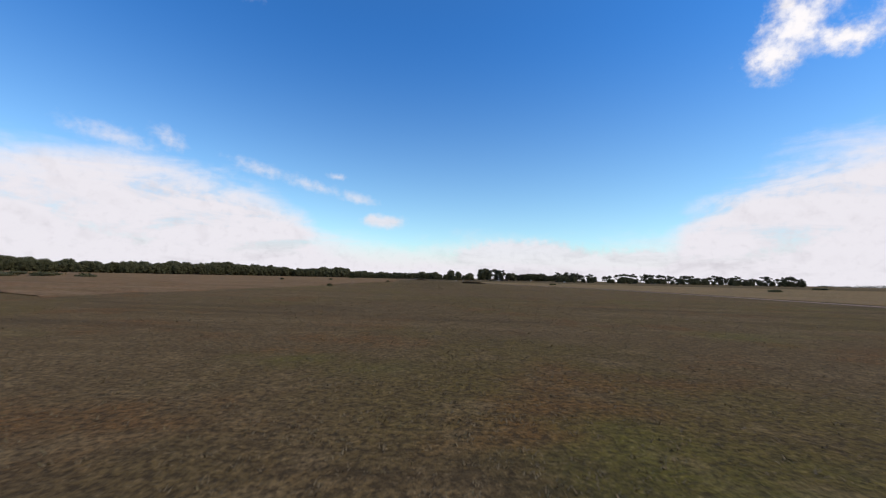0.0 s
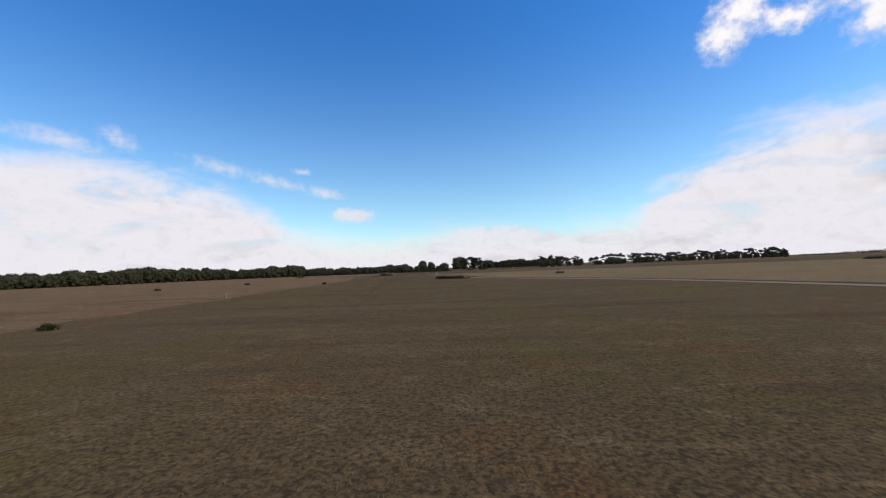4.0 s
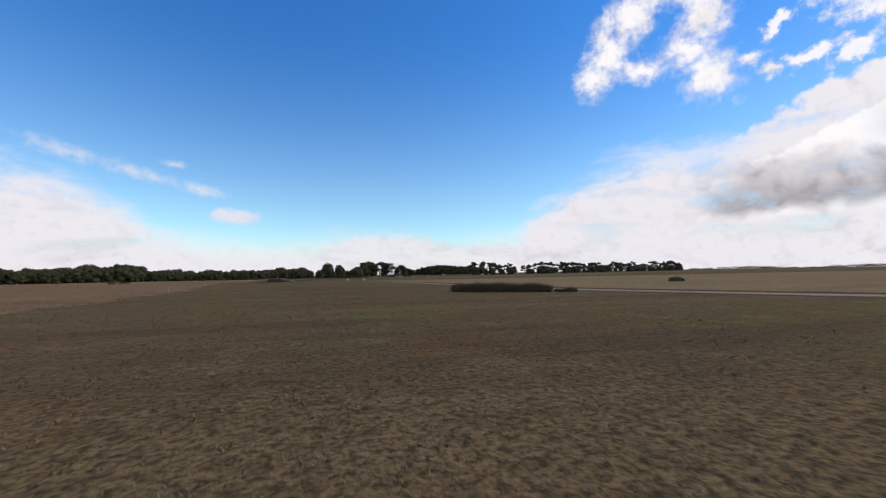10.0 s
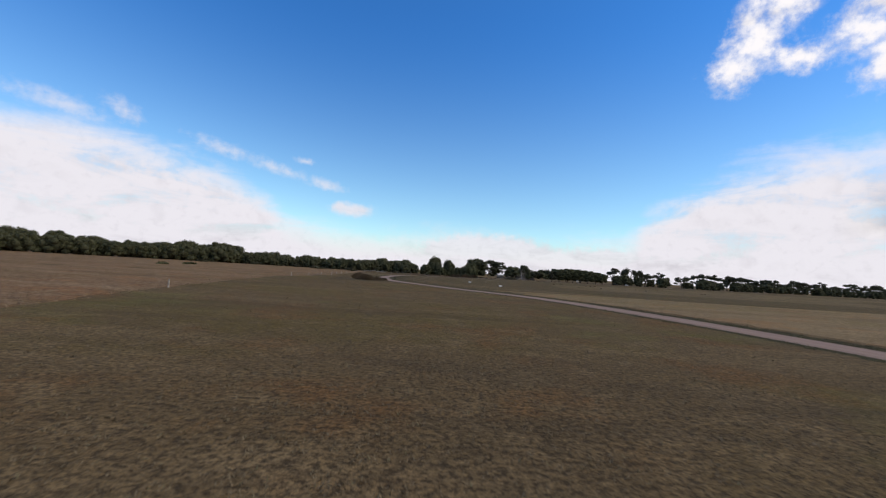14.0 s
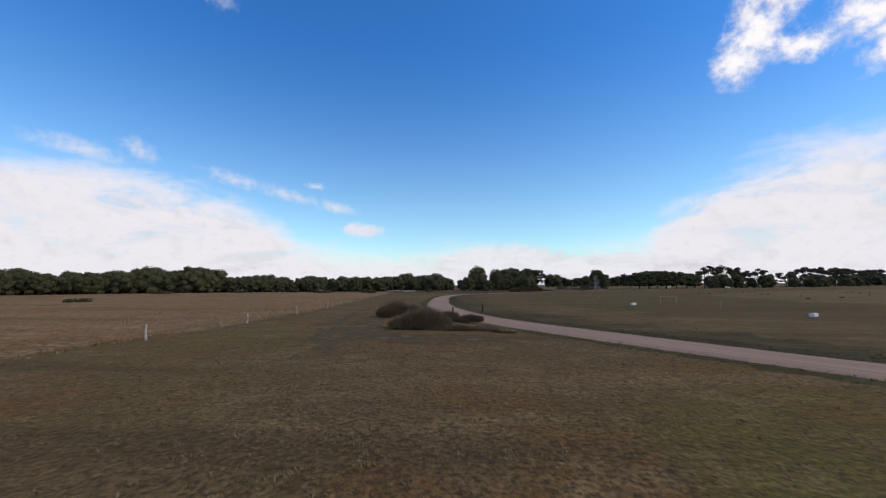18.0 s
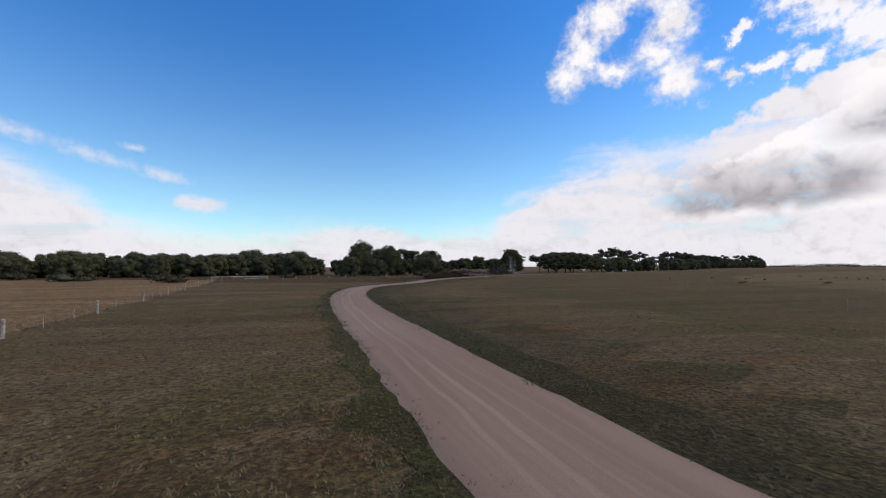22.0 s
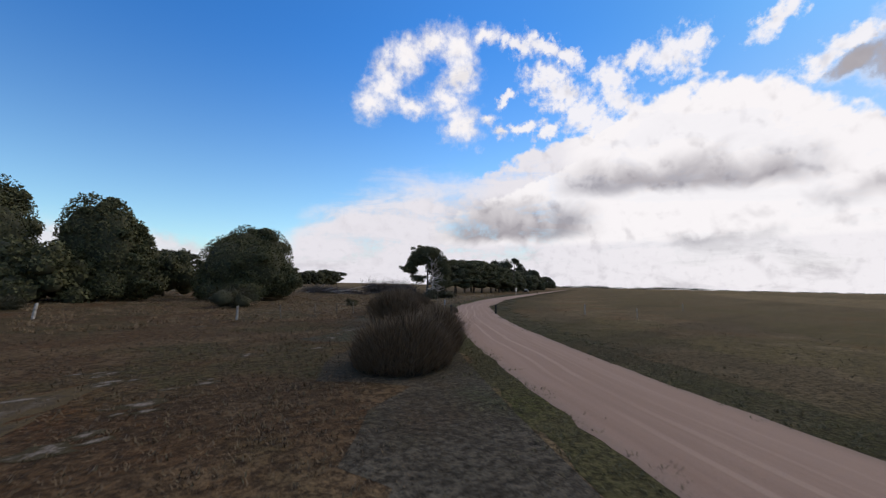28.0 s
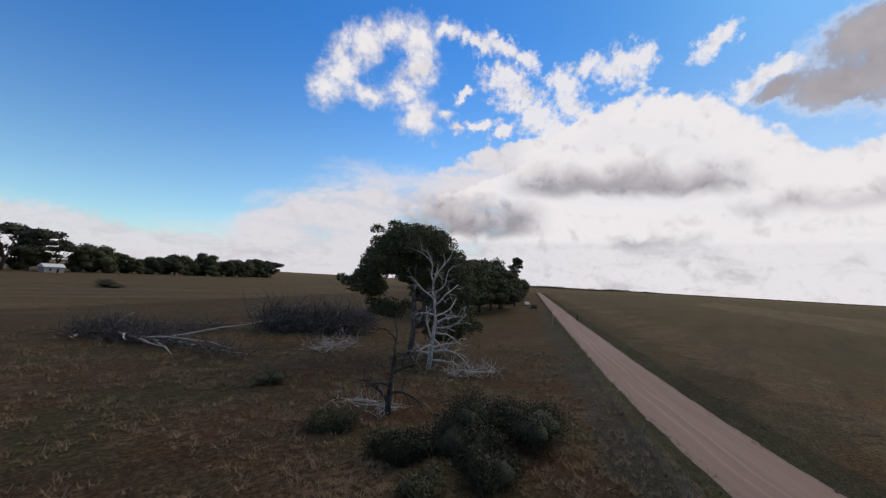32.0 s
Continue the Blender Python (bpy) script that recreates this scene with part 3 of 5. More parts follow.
def clump_leaves(r, lobes, count, leaf, below=-0.35, loose=0.0, cull=0.0, shell=None):
    """Leaf triangles over the outside of rounded lobes."""
    lobes = np.array(lobes, float)
    area = (lobes[:, 3] * lobes[:, 4] + lobes[:, 3] * lobes[:, 5])
    share = area ** 0.8
    pick = r.choice(len(lobes), count, p=share / share.sum())
    d = r.normal(size=(count, 3))
    d /= np.linalg.norm(d, axis=1, keepdims=True)
    d[:, 2] = np.where(d[:, 2] < below, -d[:, 2] * 0.6, d[:, 2])
    rad = shell[0] + (shell[1] - shell[0]) * r.random((count, 1)) ** 0.7 if shell else 0.80 - loose + (0.26 + 1.4 * loose) * r.random((count, 1)) ** 0.7
    p = lobes[pick, :3] + d * lobes[pick, 3:6] * rad
    n = d + r.normal(0, 0.7, (count, 3))
    n /= np.linalg.norm(n, axis=1, keepdims=True)
    a = np.cross(n, r.normal(size=(count, 3)))
    a /= np.linalg.norm(a, axis=1, keepdims=True)
    b = np.cross(n, a)
    s = leaf * (0.55 + 0.9 * r.random((count, 1)))
    c = np.stack([p - a * s * 0.55, p + a * s * 0.55, p + b * s + n * s * 0.25], 1)
    if cull:
        keep = p[:, 2] > 0.03
        for i, q in enumerate(lobes):
            keep &= (pick == i) | ((((p - q[:3]) / q[3:6]) ** 2).sum(1) > cull)
        c = c[keep]
    return c.reshape(-1, 3)


def dome(lobes, scale=0.80, rings=6, segs=9, rough=0.0):
    """Solid rounded lobes that close the inside of a crown."""
    v, f = [], []
    for x, y, z, rx, ry, rz in lobes:
        base = len(v)
        for i in range(rings + 1):
            th = math.pi * i / rings
            for j in range(segs):
                ph = 2 * math.pi * j / segs
                q = 1 + 0.12 * math.sin(3 * ph + i + x) * math.sin(th)
                if rough:
                    n = (x + rx * math.sin(th) * math.cos(ph), y + ry * math.sin(th) * math.sin(ph), z + rz * math.cos(th))
                    q += rough * (noise.noise((n[0] * 0.8, n[1] * 0.8, n[2] * 0.8)) + 0.7 * noise.noise((n[0] * 2.1, n[1] * 2.1, n[2] * 2.1)))
                v.append((x + rx * scale * q * math.sin(th) * math.cos(ph), y + ry * scale * q * math.sin(th) * math.sin(ph), z + rz * scale * math.cos(th) * (q if rough else 1)))
        for i in range(rings):
            for j in range(segs):
                f.append((base + i * segs + j, base + i * segs + (j + 1) % segs, base + (i + 1) * segs + (j + 1) % segs, base + (i + 1) * segs + j))
    return v, f


def pine_lobes(r, h, rad, n=16):
    """A broad dome of clumps that reaches almost to the ground."""
    if n > 20:
        heads = [(-0.36, -0.18, 0.42, 0.58, 0.41), (0.36, 0.12, 0.50, 0.58, 0.48), (-0.06, 0.40, 0.46, 0.56, 0.45), (0.10, -0.40, 0.40, 0.56, 0.39), (-0.05, 0.05, 0.56, 0.46, 0.43), (0.50, -0.30, 0.24, 0.44, 0.23), (-0.46, 0.34, 0.26, 0.46, 0.25),
                 (0.55, 0.35, 0.15, 0.42, 0.16), (-0.6, -0.2, 0.14, 0.40, 0.15), (0.0, 0.66, 0.15, 0.38, 0.16), (-0.15, -0.66, 0.14, 0.38, 0.15)]
        turn = r.uniform(0, 6.28)
        out = []
        for u, w, z, q, zz in heads:
            x, y = u * math.cos(turn) - w * math.sin(turn), u * math.sin(turn) + w * math.cos(turn)
            out.append((x * rad, y * rad, z * h, q * rad, q * rad, zz * h * r.uniform(0.9, 1.02)))
        for i in range(n):
            x, y, z, qx, qy, qz = out[i % len(heads)]
            a, t = r.uniform(0, 6.283), r.uniform(-0.75, 0.98)
            c, q = math.sqrt(1 - t * t), rad * r.uniform(0.08, 0.19)
            out.append((x + qx * 0.92 * c * math.cos(a), y + qy * 0.92 * c * math.sin(a), max(0.2, z + qz * 0.92 * t), q, q, q * r.uniform(0.6, 0.85)))
        return out
    out = [(0, 0, h * 0.48, rad * 0.76, rad * 0.76, h * 0.45)]
    for i in range(n):
        a, t = 2.4 * i + r.normal(0, 0.35), (i + 0.5) / n
        q = rad * r.uniform(0.26, 0.44)
        z = h * (0.07 + 0.84 * t)
        rr = rad * 0.74 * math.sqrt(max(0.04, 1 - (abs(t - 0.28) / 0.8) ** 2.2)) * r.uniform(0.86, 1.06)
        out.append((rr * math.cos(a), rr * math.sin(a), min(z, h - q * 0.85), q, q, q * r.uniform(0.8, 1.15)))
    return out


def grove_lobes(r, h, rad):
    """A rounded crown of small clumps over bare trunks."""
    out = [(0, 0, h * 0.60, rad * 0.82, rad * 0.82, h * 0.34)]
    for i in range(22):
        a, t = 2.4 * i + r.normal(0, 0.3), (i + 0.5) / 22
        q = rad * r.uniform(0.22, 0.36)
        rr = rad * 0.8 * math.sqrt(max(0.03, 1 - (abs(t - 0.3) / 0.75) ** 2.4)) * r.uniform(0.8, 1.08)
        out.append((rr * math.cos(a), rr * math.sin(a), min(h * (0.22 + 0.74 * t), h - q * 0.55), q, q, q * r.uniform(0.5, 0.75)))
    return out


def gum_lobes(r, h, rad, n=15):
    """Flat-topped sprays of leaves on open limbs."""
    out = []
    for i in range(n):
        a, d = r.uniform(0, 6.28), rad * math.sqrt(r.uniform(0.02, 1))
        q = rad * r.uniform(0.20, 0.40)
        z = h * r.uniform(0.72, 0.93) - 0.12 * h * (d / rad) ** 2 - (h * 0.26 if i % 4 == 3 else 0)
        out.append((d * math.cos(a), d * math.sin(a), z, q, q, q * r.uniform(0.5, 0.8)))
    return out


def trunk_mesh(r, h, lobes, thick, limbs=6, fork=0.35, name="trunk", mat=None):
    pieces = []
    pts = [(0, 0, -0.2), (r.normal(0, 0.03) * h, r.normal(0, 0.03) * h, h * 0.25), (r.normal(0, 0.04) * h, r.normal(0, 0.04) * h, h * 0.55), (r.normal(0, 0.05) * h, r.normal(0, 0.05) * h, h * 0.8)]
    pieces.append(tube(pts, [thick * 1.25, thick, thick * 0.7, thick * 0.25]))
    for i in range(min(limbs, len(lobes))):
        x, y, z = lobes[-1 - i][:3]
        s = Vector(pts[1]).lerp(Vector(pts[2]), r.uniform(0, 1)) if i % 2 else Vector(pts[1])
        m = s.lerp(Vector((x, y, z)), 0.5) + Vector((0, 0, h * 0.05))
        pieces.append(tube([s, m, (x, y, z)], [thick * 0.5, thick * 0.32, thick * 0.1], 5))
    v, f = join(pieces)
    return mesh_of(name, v, f, mat or M_BARK, True)


def tree(name, r, h, rad, kind="pine", leaves=900, leaf=0.6, label="", category="tree", group="", thick=None):
    root = new(name)
    big = leaves > 9000 and kind == "pine"
    lobes = pine_lobes(r, h, rad, 150 if big else 16) if kind == "pine" else grove_lobes(r, h, rad) if kind == "grove" else gum_lobes(r, h, rad)
    part("trunk", trunk_mesh(r, h, lobes, thick or h * 0.025, 5 if kind == "pine" else 9), root)
    loose = 0.12 if kind == "pine" else 0.10
    crown = part("crown", tri_mesh("crown", clump_leaves(r, lobes, leaves, leaf, -0.85 if big else -0.35, loose, 0.72 if big else 0.6, (0.80, 1.04) if big else None), M_GUM if kind == "gum" else M_PINE), root)
    scale = 0.78 if big else 0.82 if kind != "gum" else 0.62
    part("inner_foliage", mesh_of("inner_foliage", *dome(lobes, scale, *((8, 12) if big else (5, 8, 0.35) if kind == "grove" else (5, 7, 0.3))), M_CORE, True), crown)
    return tagged(root, label, category, group)


def at(x, y, z=0.0, turn=0.0, s=1.0, sz=None):
    return Matrix.Translation((x, y, z)) @ Matrix.Rotation(turn, 4, "Z") @ Matrix.Diagonal((s, s, sz or s, 1))


def polyline(pts, step, start=0.0):
    """Places and headings along a line, step metres apart."""
    out, left = [], start
    for (x0, y0), (x1, y1) in zip(pts, pts[1:]):
        n = math.hypot(x1 - x0, y1 - y0)
        while left <= n:
            out.append((x0 + (x1 - x0) * left / n, y0 + (y1 - y0) * left / n, math.atan2(y1 - y0, x1 - x0)))
            left += step
        left -= n
    return out


def smooth_line(pts, step=1.5):
    """A rounded line through the given turning points."""
    p = [np.array(q, float) for q in pts]
    p = [2 * p[0] - p[1]] + p + [2 * p[-1] - p[-2]]
    out = []
    for a, b, c, d in zip(p, p[1:], p[2:], p[3:]):
        n = max(2, int(np.linalg.norm(c - b) / step))
        for t in np.arange(n) / n:
            out.append(0.5 * ((2 * b) + (c - a) * t + (2 * a - 5 * b + 4 * c - d) * t * t + (3 * b - a - 3 * c + d) * t ** 3))
    return np.array(out + [p[-2]])


# ---- the ground ----
ROAD = smooth_line([(95, -140), (86, -60), (74, 20), (60, 85), (46, 124), (32, 148), (16, 172), (0, 205), (-8, 243), (-16, 280), (-28, 311), (-44.5, 332),
                    (-58, 351.5), (-68.2, 369), (-74.0, 387), (-77.2, 405), (-78.9, 425), (-80.4, 449), (-79.8, 470), (-75.5, 489), (-66.4, 502),
                    (-61.2, 509.6), (-54.8, 522.4), (-47.9, 533), (-37.8, 546), (-27.6, 557.3), (-16.1, 568.1), (-11.2, 572.0), (-3.5, 577.0), (10.4, 586.2), (30, 597.2), (94, 631), (150, 660), (400, 790)], 0.9)
tang = np.gradient(ROAD, axis=0)
tang /= np.linalg.norm(tang, axis=1, keepdims=True)
side = np.stack([tang[:, 1], -tang[:, 0]], 1)            # to the right of the way ahead
run = np.r_[0, np.cumsum(np.linalg.norm(np.diff(ROAD, axis=0), axis=1))]


def ribbon(name, offsets, heights, material, wobble, label, seed, first=-999.0):
    """A strip that follows the road, with ragged outer edges."""
    v, f, uv = [], [], []
    begin = int(np.argmax(ROAD[:, 1] > first))
    n, m = len(ROAD) - begin, len(offsets)
    for i in range(begin, len(ROAD)):
        for j, (o, h) in enumerate(zip(offsets, heights)):
            w = wobble[j]
            o2 = o + w * (noise.noise((run[i] * 0.35, seed + j * 9.1, 0)) + 0.7 * noise.noise((run[i] * 1.3, seed + j * 5.3, 4)) + 0.6 * noise.noise((run[i] * 0.5 + 40 * noise.noise((run[i] * 0.9, seed, 8)), seed + j, 2)))
            x, y = ROAD[i] + side[i] * o2
            v.append((x, y, h))
            uv.append(((o2 + 2.6) / 5.2, run[i]))
    for i in range(n - 1):
        for j in range(m - 1):
            f.append((i * m + j, i * m + j + 1, (i + 1) * m + j + 1, (i + 1) * m + j))
    me = mesh_of(name, v, f, material, True)
    lay = me.uv_layers.new(name="UVMap")
    idx = np.empty(len(me.loops), np.int32)
    me.loops.foreach_get("vertex_index", idx)
    lay.data.foreach_set("uv", np.array(uv, np.float32)[idx].ravel())
    return tagged(new(name, me), label, name.split("_")[0], kind="structure")


b = bmesh.new()
bmesh.ops.create_grid(b, x_segments=60, y_segments=60, size=4500)
me = bpy.data.meshes.new("ground")
b.to_mesh(me), b.free()
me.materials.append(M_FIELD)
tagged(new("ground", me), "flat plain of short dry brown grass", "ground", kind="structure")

# tall dry paddock beyond the fence
FENCE = [(-50, -40), (-52, 40), (-60, 115), (-66, 215), (-84, 290), (-95, 340), (-94.8, 364), (-96, 392), (-99, 410), (-104.5, 456), (-108.4, 483), (-112, 512), (-118, 545)]
line = smooth_line(FENCE, 4)
v, f = [], []
for i, (x, y) in enumerate(line):
    for j in range(24):
        o = j / 23
        v.append((x - 1.0 - 3.5 * noise.noise((y * 0.06, 3, 0)) - 2.5 * noise.noise((y * 0.4, 3, 0)) - (o ** 1.5) * 420, y + o * 60, 0.012 + 0.25 * min(1, o * 12) * (0.5 + noise.noise((x * 0.05, y * 0.05 + o * 20, 1)))))
for i in range(len(line) - 1):
    for j in range(23):
        f.append((i * 24 + j, (i + 1) * 24 + j, (i + 1) * 24 + j + 1, i * 24 + j + 1))
me = mesh_of("paddock", v, f, M_PADDOCK, True)
tagged(new("paddock", me), "rough paddock of tall reddish dry grass", "paddock", kind="structure")

road = ribbon("road", (-2.6, -2.3, -1.4, 0, 1.4, 2.3, 2.6), (0.012, 0.035, 0.055, 0.07, 0.055, 0.035, 0.012), M_ROAD, (0.24, 0.14, 0, 0, 0, 0.10, 0.16), "pinkish grey gravel road with pale wheel tracks", 1.0)
ribbon("pasture_edge", (5.0, 7.5, 10.5), (0.010, 0.010, 0.009), M_EDGE, (0.8, 0.8, 4.0), "broad strip of darker olive grass beside the road", 90.0, 322.0)
ribbon("verge_left", (-3.8, -3.0, -2.3), (0.008, 0.016, 0.02), M_LUSH, (1.2, 0.5, 0.1), "narrow strip of greener grass beside the gravel road", 40.0)
ribbon("verge_right", (2.3, 3.6, 5.6), (0.02, 0.016, 0.006), M_VERGE, (0.1, 0.4, 1.2), "strip of greener grass beside the gravel road", 70.0)


def sheet(name, rows, material, label, z=0.003):
    """A broad sheet of other grass: rows of points from its near edge outwards."""
    m = len(rows[0])
    v = [(x, y, z) for row in rows for x, y in row]
    f = [(i * m + j, i * m + j + 1, (i + 1) * m + j + 1, (i + 1) * m + j) for i in range(len(rows) - 1) for j in range(m - 1)]
    return tagged(new(name, mesh_of(name, v, f, material, True)), label, name.split("_")[0], kind="structure")


def rag(i, q):
    return 1.5 * noise.noise((i * 0.31, q, 0)) + 1.2 * noise.noise((i * 1.1, q, 5))


ys = ROAD[:, 1]
def across(y, off):
    """Where a line beside the road crosses a given northing."""
    k = int(np.argmin(np.abs(ys - y)))
    return ROAD[k][0] + (y - ys[k]) * tang[k][0] / max(tang[k][1], 0.2) + off / max(side[k][0], 0.35)


rows = [[(across(y, 7.5 + rag(y, 1)) + o, y + (14 * noise.noise((o * 0.03, 3, 1)) + 5 * noise.noise((o * 0.2, 8, 1))) * max(0, min(1, (y - 300) / 36))) for o in (0, 12, 30, 60, 100, 170, 300, 500, 900)] for y in np.arange(-138, 340, 2.5)]
sheet("dry_field", rows, M_TANFIELD, "flat field of unmown tan grass beyond the gravel road")
rows = [[(across(min(y, 780), 24 + 5 * rag(y * 0.4, 1) + max(0, 372 - y) * 0.8) + o, y) for o in (0, 8, 30, 100, 300, 900)] for y in np.arange(340, 800, 2.5)]
sheet("tan_field", rows, M_BROWNFIELD, "far pasture of dry brown grass", 0.005)
rows = [[(float(np.interp(y, [396, 470, 520, 560, 640], [0, 8, 58, 125, 360])) + 6 * rag(y * 0.3, 6) + o, y) for o in (0, 6, 14, 30, 60, 110, 170)] for y in np.arange(396, 640, 3.0)]
sheet("ochre_field", rows, M_OCHRE, "band of taller ochre grass out in the pasture", 0.0085)
steps = np.r_[np.arange(512, 660, 1.6), np.arange(664, 900, 8)]


def rough_side(y):
    """How far left of the road the rough grass begins."""
    return 3.6 + 2.4 * max(0.0, min(1.0, (560 - y) / 14))


def shoulder(y):
    """How far the trodden grass reaches from the road towards the fence."""
    return float(np.interp(y, [512, 530, 544, 552, 564, 570, 577, 640], [2, 4.0, 6.5, 8.5, 8.5, 7.0, 3.8, 3.4]))


rows = [[(across(min(y, 780), -rough_side(y) - 1.6 * rag(y, 3)) - o * min(1.0, 0.02 + (y - 512) / 44), y) for o in (0, 4, 14, 40, 75, 120, 180)] for y in steps]
strip = [[(across(min(y, 780), -3.7 - u * (shoulder(y) - 1.2 + 1.7 * rag(y * 0.8, 9) + 0.9 * rag(y * 3.1, 2))), y) for u in (0, 0.3, 0.6, 0.8, 1.0)] for y in np.arange(512, 640, 1.2)]
sheet("verge_trodden", strip, M_TROD, "dark grey-brown trodden grass between the road and the rough paddock", 0.0125)
sheet("rough_paddock", rows, M_ROUGH, "rough ungrazed paddock of dark red-brown grass", 0.008)

# bare sandy patches
def patch(x, y, rx, ry, turn, seed, mat=None, z=0.0145, label="pale bare sandy patch in the worn grass"):
    r = np.random.default_rng(int(seed * 10) + 3)
    v, f, n = [], [], 18
    for b in range(4):
        cx, cy, q0 = (0, 0, 0.7) if b == 0 else (r.normal(0, 0.75) * rx, r.normal(0, 0.9) * ry, r.uniform(0.2, 0.45))
        base = len(v)
        v.append((cx, cy, z + 0.012 + 0.003 * b))
        for j in range(n):
            a = 2 * math.pi * j / n
            q = q0 * (0.9 + 0.7 * noise.noise((math.cos(a) * 1.9 + seed + b, math.sin(a) * 1.9, seed * 3.1)) + 0.45 * noise.noise((math.cos(a) * 6 + seed, math.sin(a) * 6, 2 + b)))
            v.append((cx + rx * q * math.cos(a), cy + ry * 1.2 * q * math.sin(a), z + 0.001 * b))
        f += [(base, base + 1 + j, base + 1 + (j + 1) % n) for j in range(n)]
    me = mesh_of("sand_patch", v, f, mat or M_SAND, True)
    lay = me.uv_layers.new(name="UVMap")
    for loop in me.loops:
        lay.data[loop.index].uv = (0.0 if loop.vertex_index % (n + 1) == 0 else 1.0, 0.0)
    ob = new("sand_patch", me)
    ob.matrix_basis = at(x, y, 0, turn)
    return tagged(ob, label, "sand", "sandy patches", "structure")


for i, (x, y, rx, ry, a) in enumerate([(-88, 390.5, 1.3, 0.5, 1.2), (-88.3, 387.6, 1.1, 0.4, 1.0), (-80.7, 383.6, 0.9, 1.4, 0.3), (-85.5, 384.6, 0.6, 0.35, 0.5), (-83.9, 358.7, 1.8, 0.5, 1.1),
                                       (-86, 361, 1.4, 0.4, 1.3), (-87, 372, 1.5, 0.5, 1.4), (-86.8, 379, 1.2, 0.4, 1.5), (-58.2, 541.2, 1.0, 0.35, 0.2), (-56.5, 542.6, 0.8, 0.3, 0.1),
                                       (-59.9, 538.8, 1.0, 0.5, 0.2), (-58.4, 546, 0.9, 0.3, 0.3), (-60.5, 543.5, 1.3, 0.3, 0.1), (-39.1, 562.2, 0.7, 0.3, 0.6), (-36.0, 558.4, 0.9, 0.35, 0.6), (-35.7, 556.8, 0.6, 0.3, 0.6),
                                       (-50.5, 547, 0.7, 0.4, 0.5), (-45.5, 552.5, 0.5, 1.0, 0.4), (-20, 566.5, 1.0, 0.5, 0.6), (-62, 536.2, 1.5, 0.35, 0.2), (-65.5, 536.1, 1.6, 0.4, 0.1), (-74, 543.4, 1.8, 0.5, 0.2), (-58.6, 544.5, 0.9, 0.35, 0.2), (-52.5, 560, 0.9, 0.4, 0.4), (-53.8, 547.1, 0.7, 0.4, 0.8), (-24.1, 568.8, 1.1, 0.7, 0.6), (-79.8, 366.0, 0.8, 0.45, 0.5), (-85.6, 371.0, 0.9, 0.4, 1.2), (-86.9, 379.5, 1.0, 0.5, 1.2), (-95, 461.6, 0.9, 0.4, 0.3), (-97.8, 474.7, 1.2, 0.4, 0.2), (-90.4, 403.4, 1.2, 0.5, 0.6), (-84.9, 349, 1.1, 0.5, 1.0), (-85.6, 346.6, 0.8, 0.4, 1.0), (-42.7, 550.1, 0.7, 0.35, 0.8), (-47, 551.5, 0.4, 0.8, 0.5), (-48.2, 550, 0.4, 0.7, 0.4), (-39.2, 562.5, 0.7, 0.4, 0.6), (-37.8, 560, 0.8, 0.4, 0.5), (-35.8, 558.2, 0.9, 0.35, 0.6), (-38.5, 564.2, 0.5, 0.3, 0.3), (-43.6, 553.2, 0.4, 0.7, 0.4), (-40.5, 556.8, 0.6, 0.4, 0.9), (-44.8, 550.4, 0.5, 0.9, 0.6), (-84.5, 366, 0.8, 0.3, 1.2)]):
    patch(x, y, rx, ry, a, i * 1.7)
for x, y, rx, ry, a, seed in ((-76, 352.5, 6.5, 2.6, 0.1, 3.3), (-80, 358, 4.5, 4.0, 0.4, 7.1), (-70, 351.5, 5.0, 2.2, -0.2, 9.4), (-82.5, 366, 2.2, 5.0, 0.1, 5.2), (-79.5, 347.5, 1.4, 3.4, 0.25, 1.9), (-82.6, 355.5, 1.3, 4.0, 0.25, 6.3), (-84.8, 365, 1.2, 4.4, 0.12, 8.1), (-86.6, 376, 1.2, 5.0, 0.1, 2.7), (-88, 388, 1.1, 5.0, 0.1, 4.9), (-66, 535, 1.2, 4.0, -0.6, 3.9), (-60.5, 542.5, 1.2, 4.0, -0.6, 7.7)):
    patch(x, y, rx, ry, a, seed, M_WORN, 0.0115, "trodden grey-brown ground with thin grass")


# ---- fences ----
def post_mesh(name, h, w, mat, taper=0.9, lean=0.0):
    b = bmesh.new()
    bmesh.ops.create_cone(b, cap_ends=True, segments=9, radius1=w, radius2=w * taper, depth=h + 0.3)
    bmesh.ops.translate(b, verts=b.verts, vec=(0, 0, (h - 0.3) / 2))
    for q in b.verts:
        q.co.x += 0.25 * w * math.sin(q.co.z * 5 + q.co.y * 40)
        if q.co.z > h - 0.1:
            q.co.z += 0.4 * q.co.x
    for e in [e for e in b.edges if all(q.co.z > h - 0.1 for q in e.verts)]:
        e.smooth = False
    me = bpy.data.meshes.new(name)
    b.to_mesh(me), b.free()
    me.materials.append(mat)
    return me


POST = post_mesh("post", 1.15, 0.10, M_POST)
STRUT = post_mesh("picket", 0.95, 0.025, M_POST)
STAKE = post_mesh("post", 1.15, 0.045, M_STAKE)
DARK = post_mesh("post", 1.05, 0.14, M_DARKPOST, 0.95)


def wire_mesh(a, bb, z, sag=0.03):
    a, bb = Vector((*a, z)), Vector((*bb, z))
    m = a.lerp(bb, 0.5) - Vector((0, 0, sag))
    return mesh_of("wire", *tube([a, m, bb], [0.0045] * 3, 4), M_WIRE)


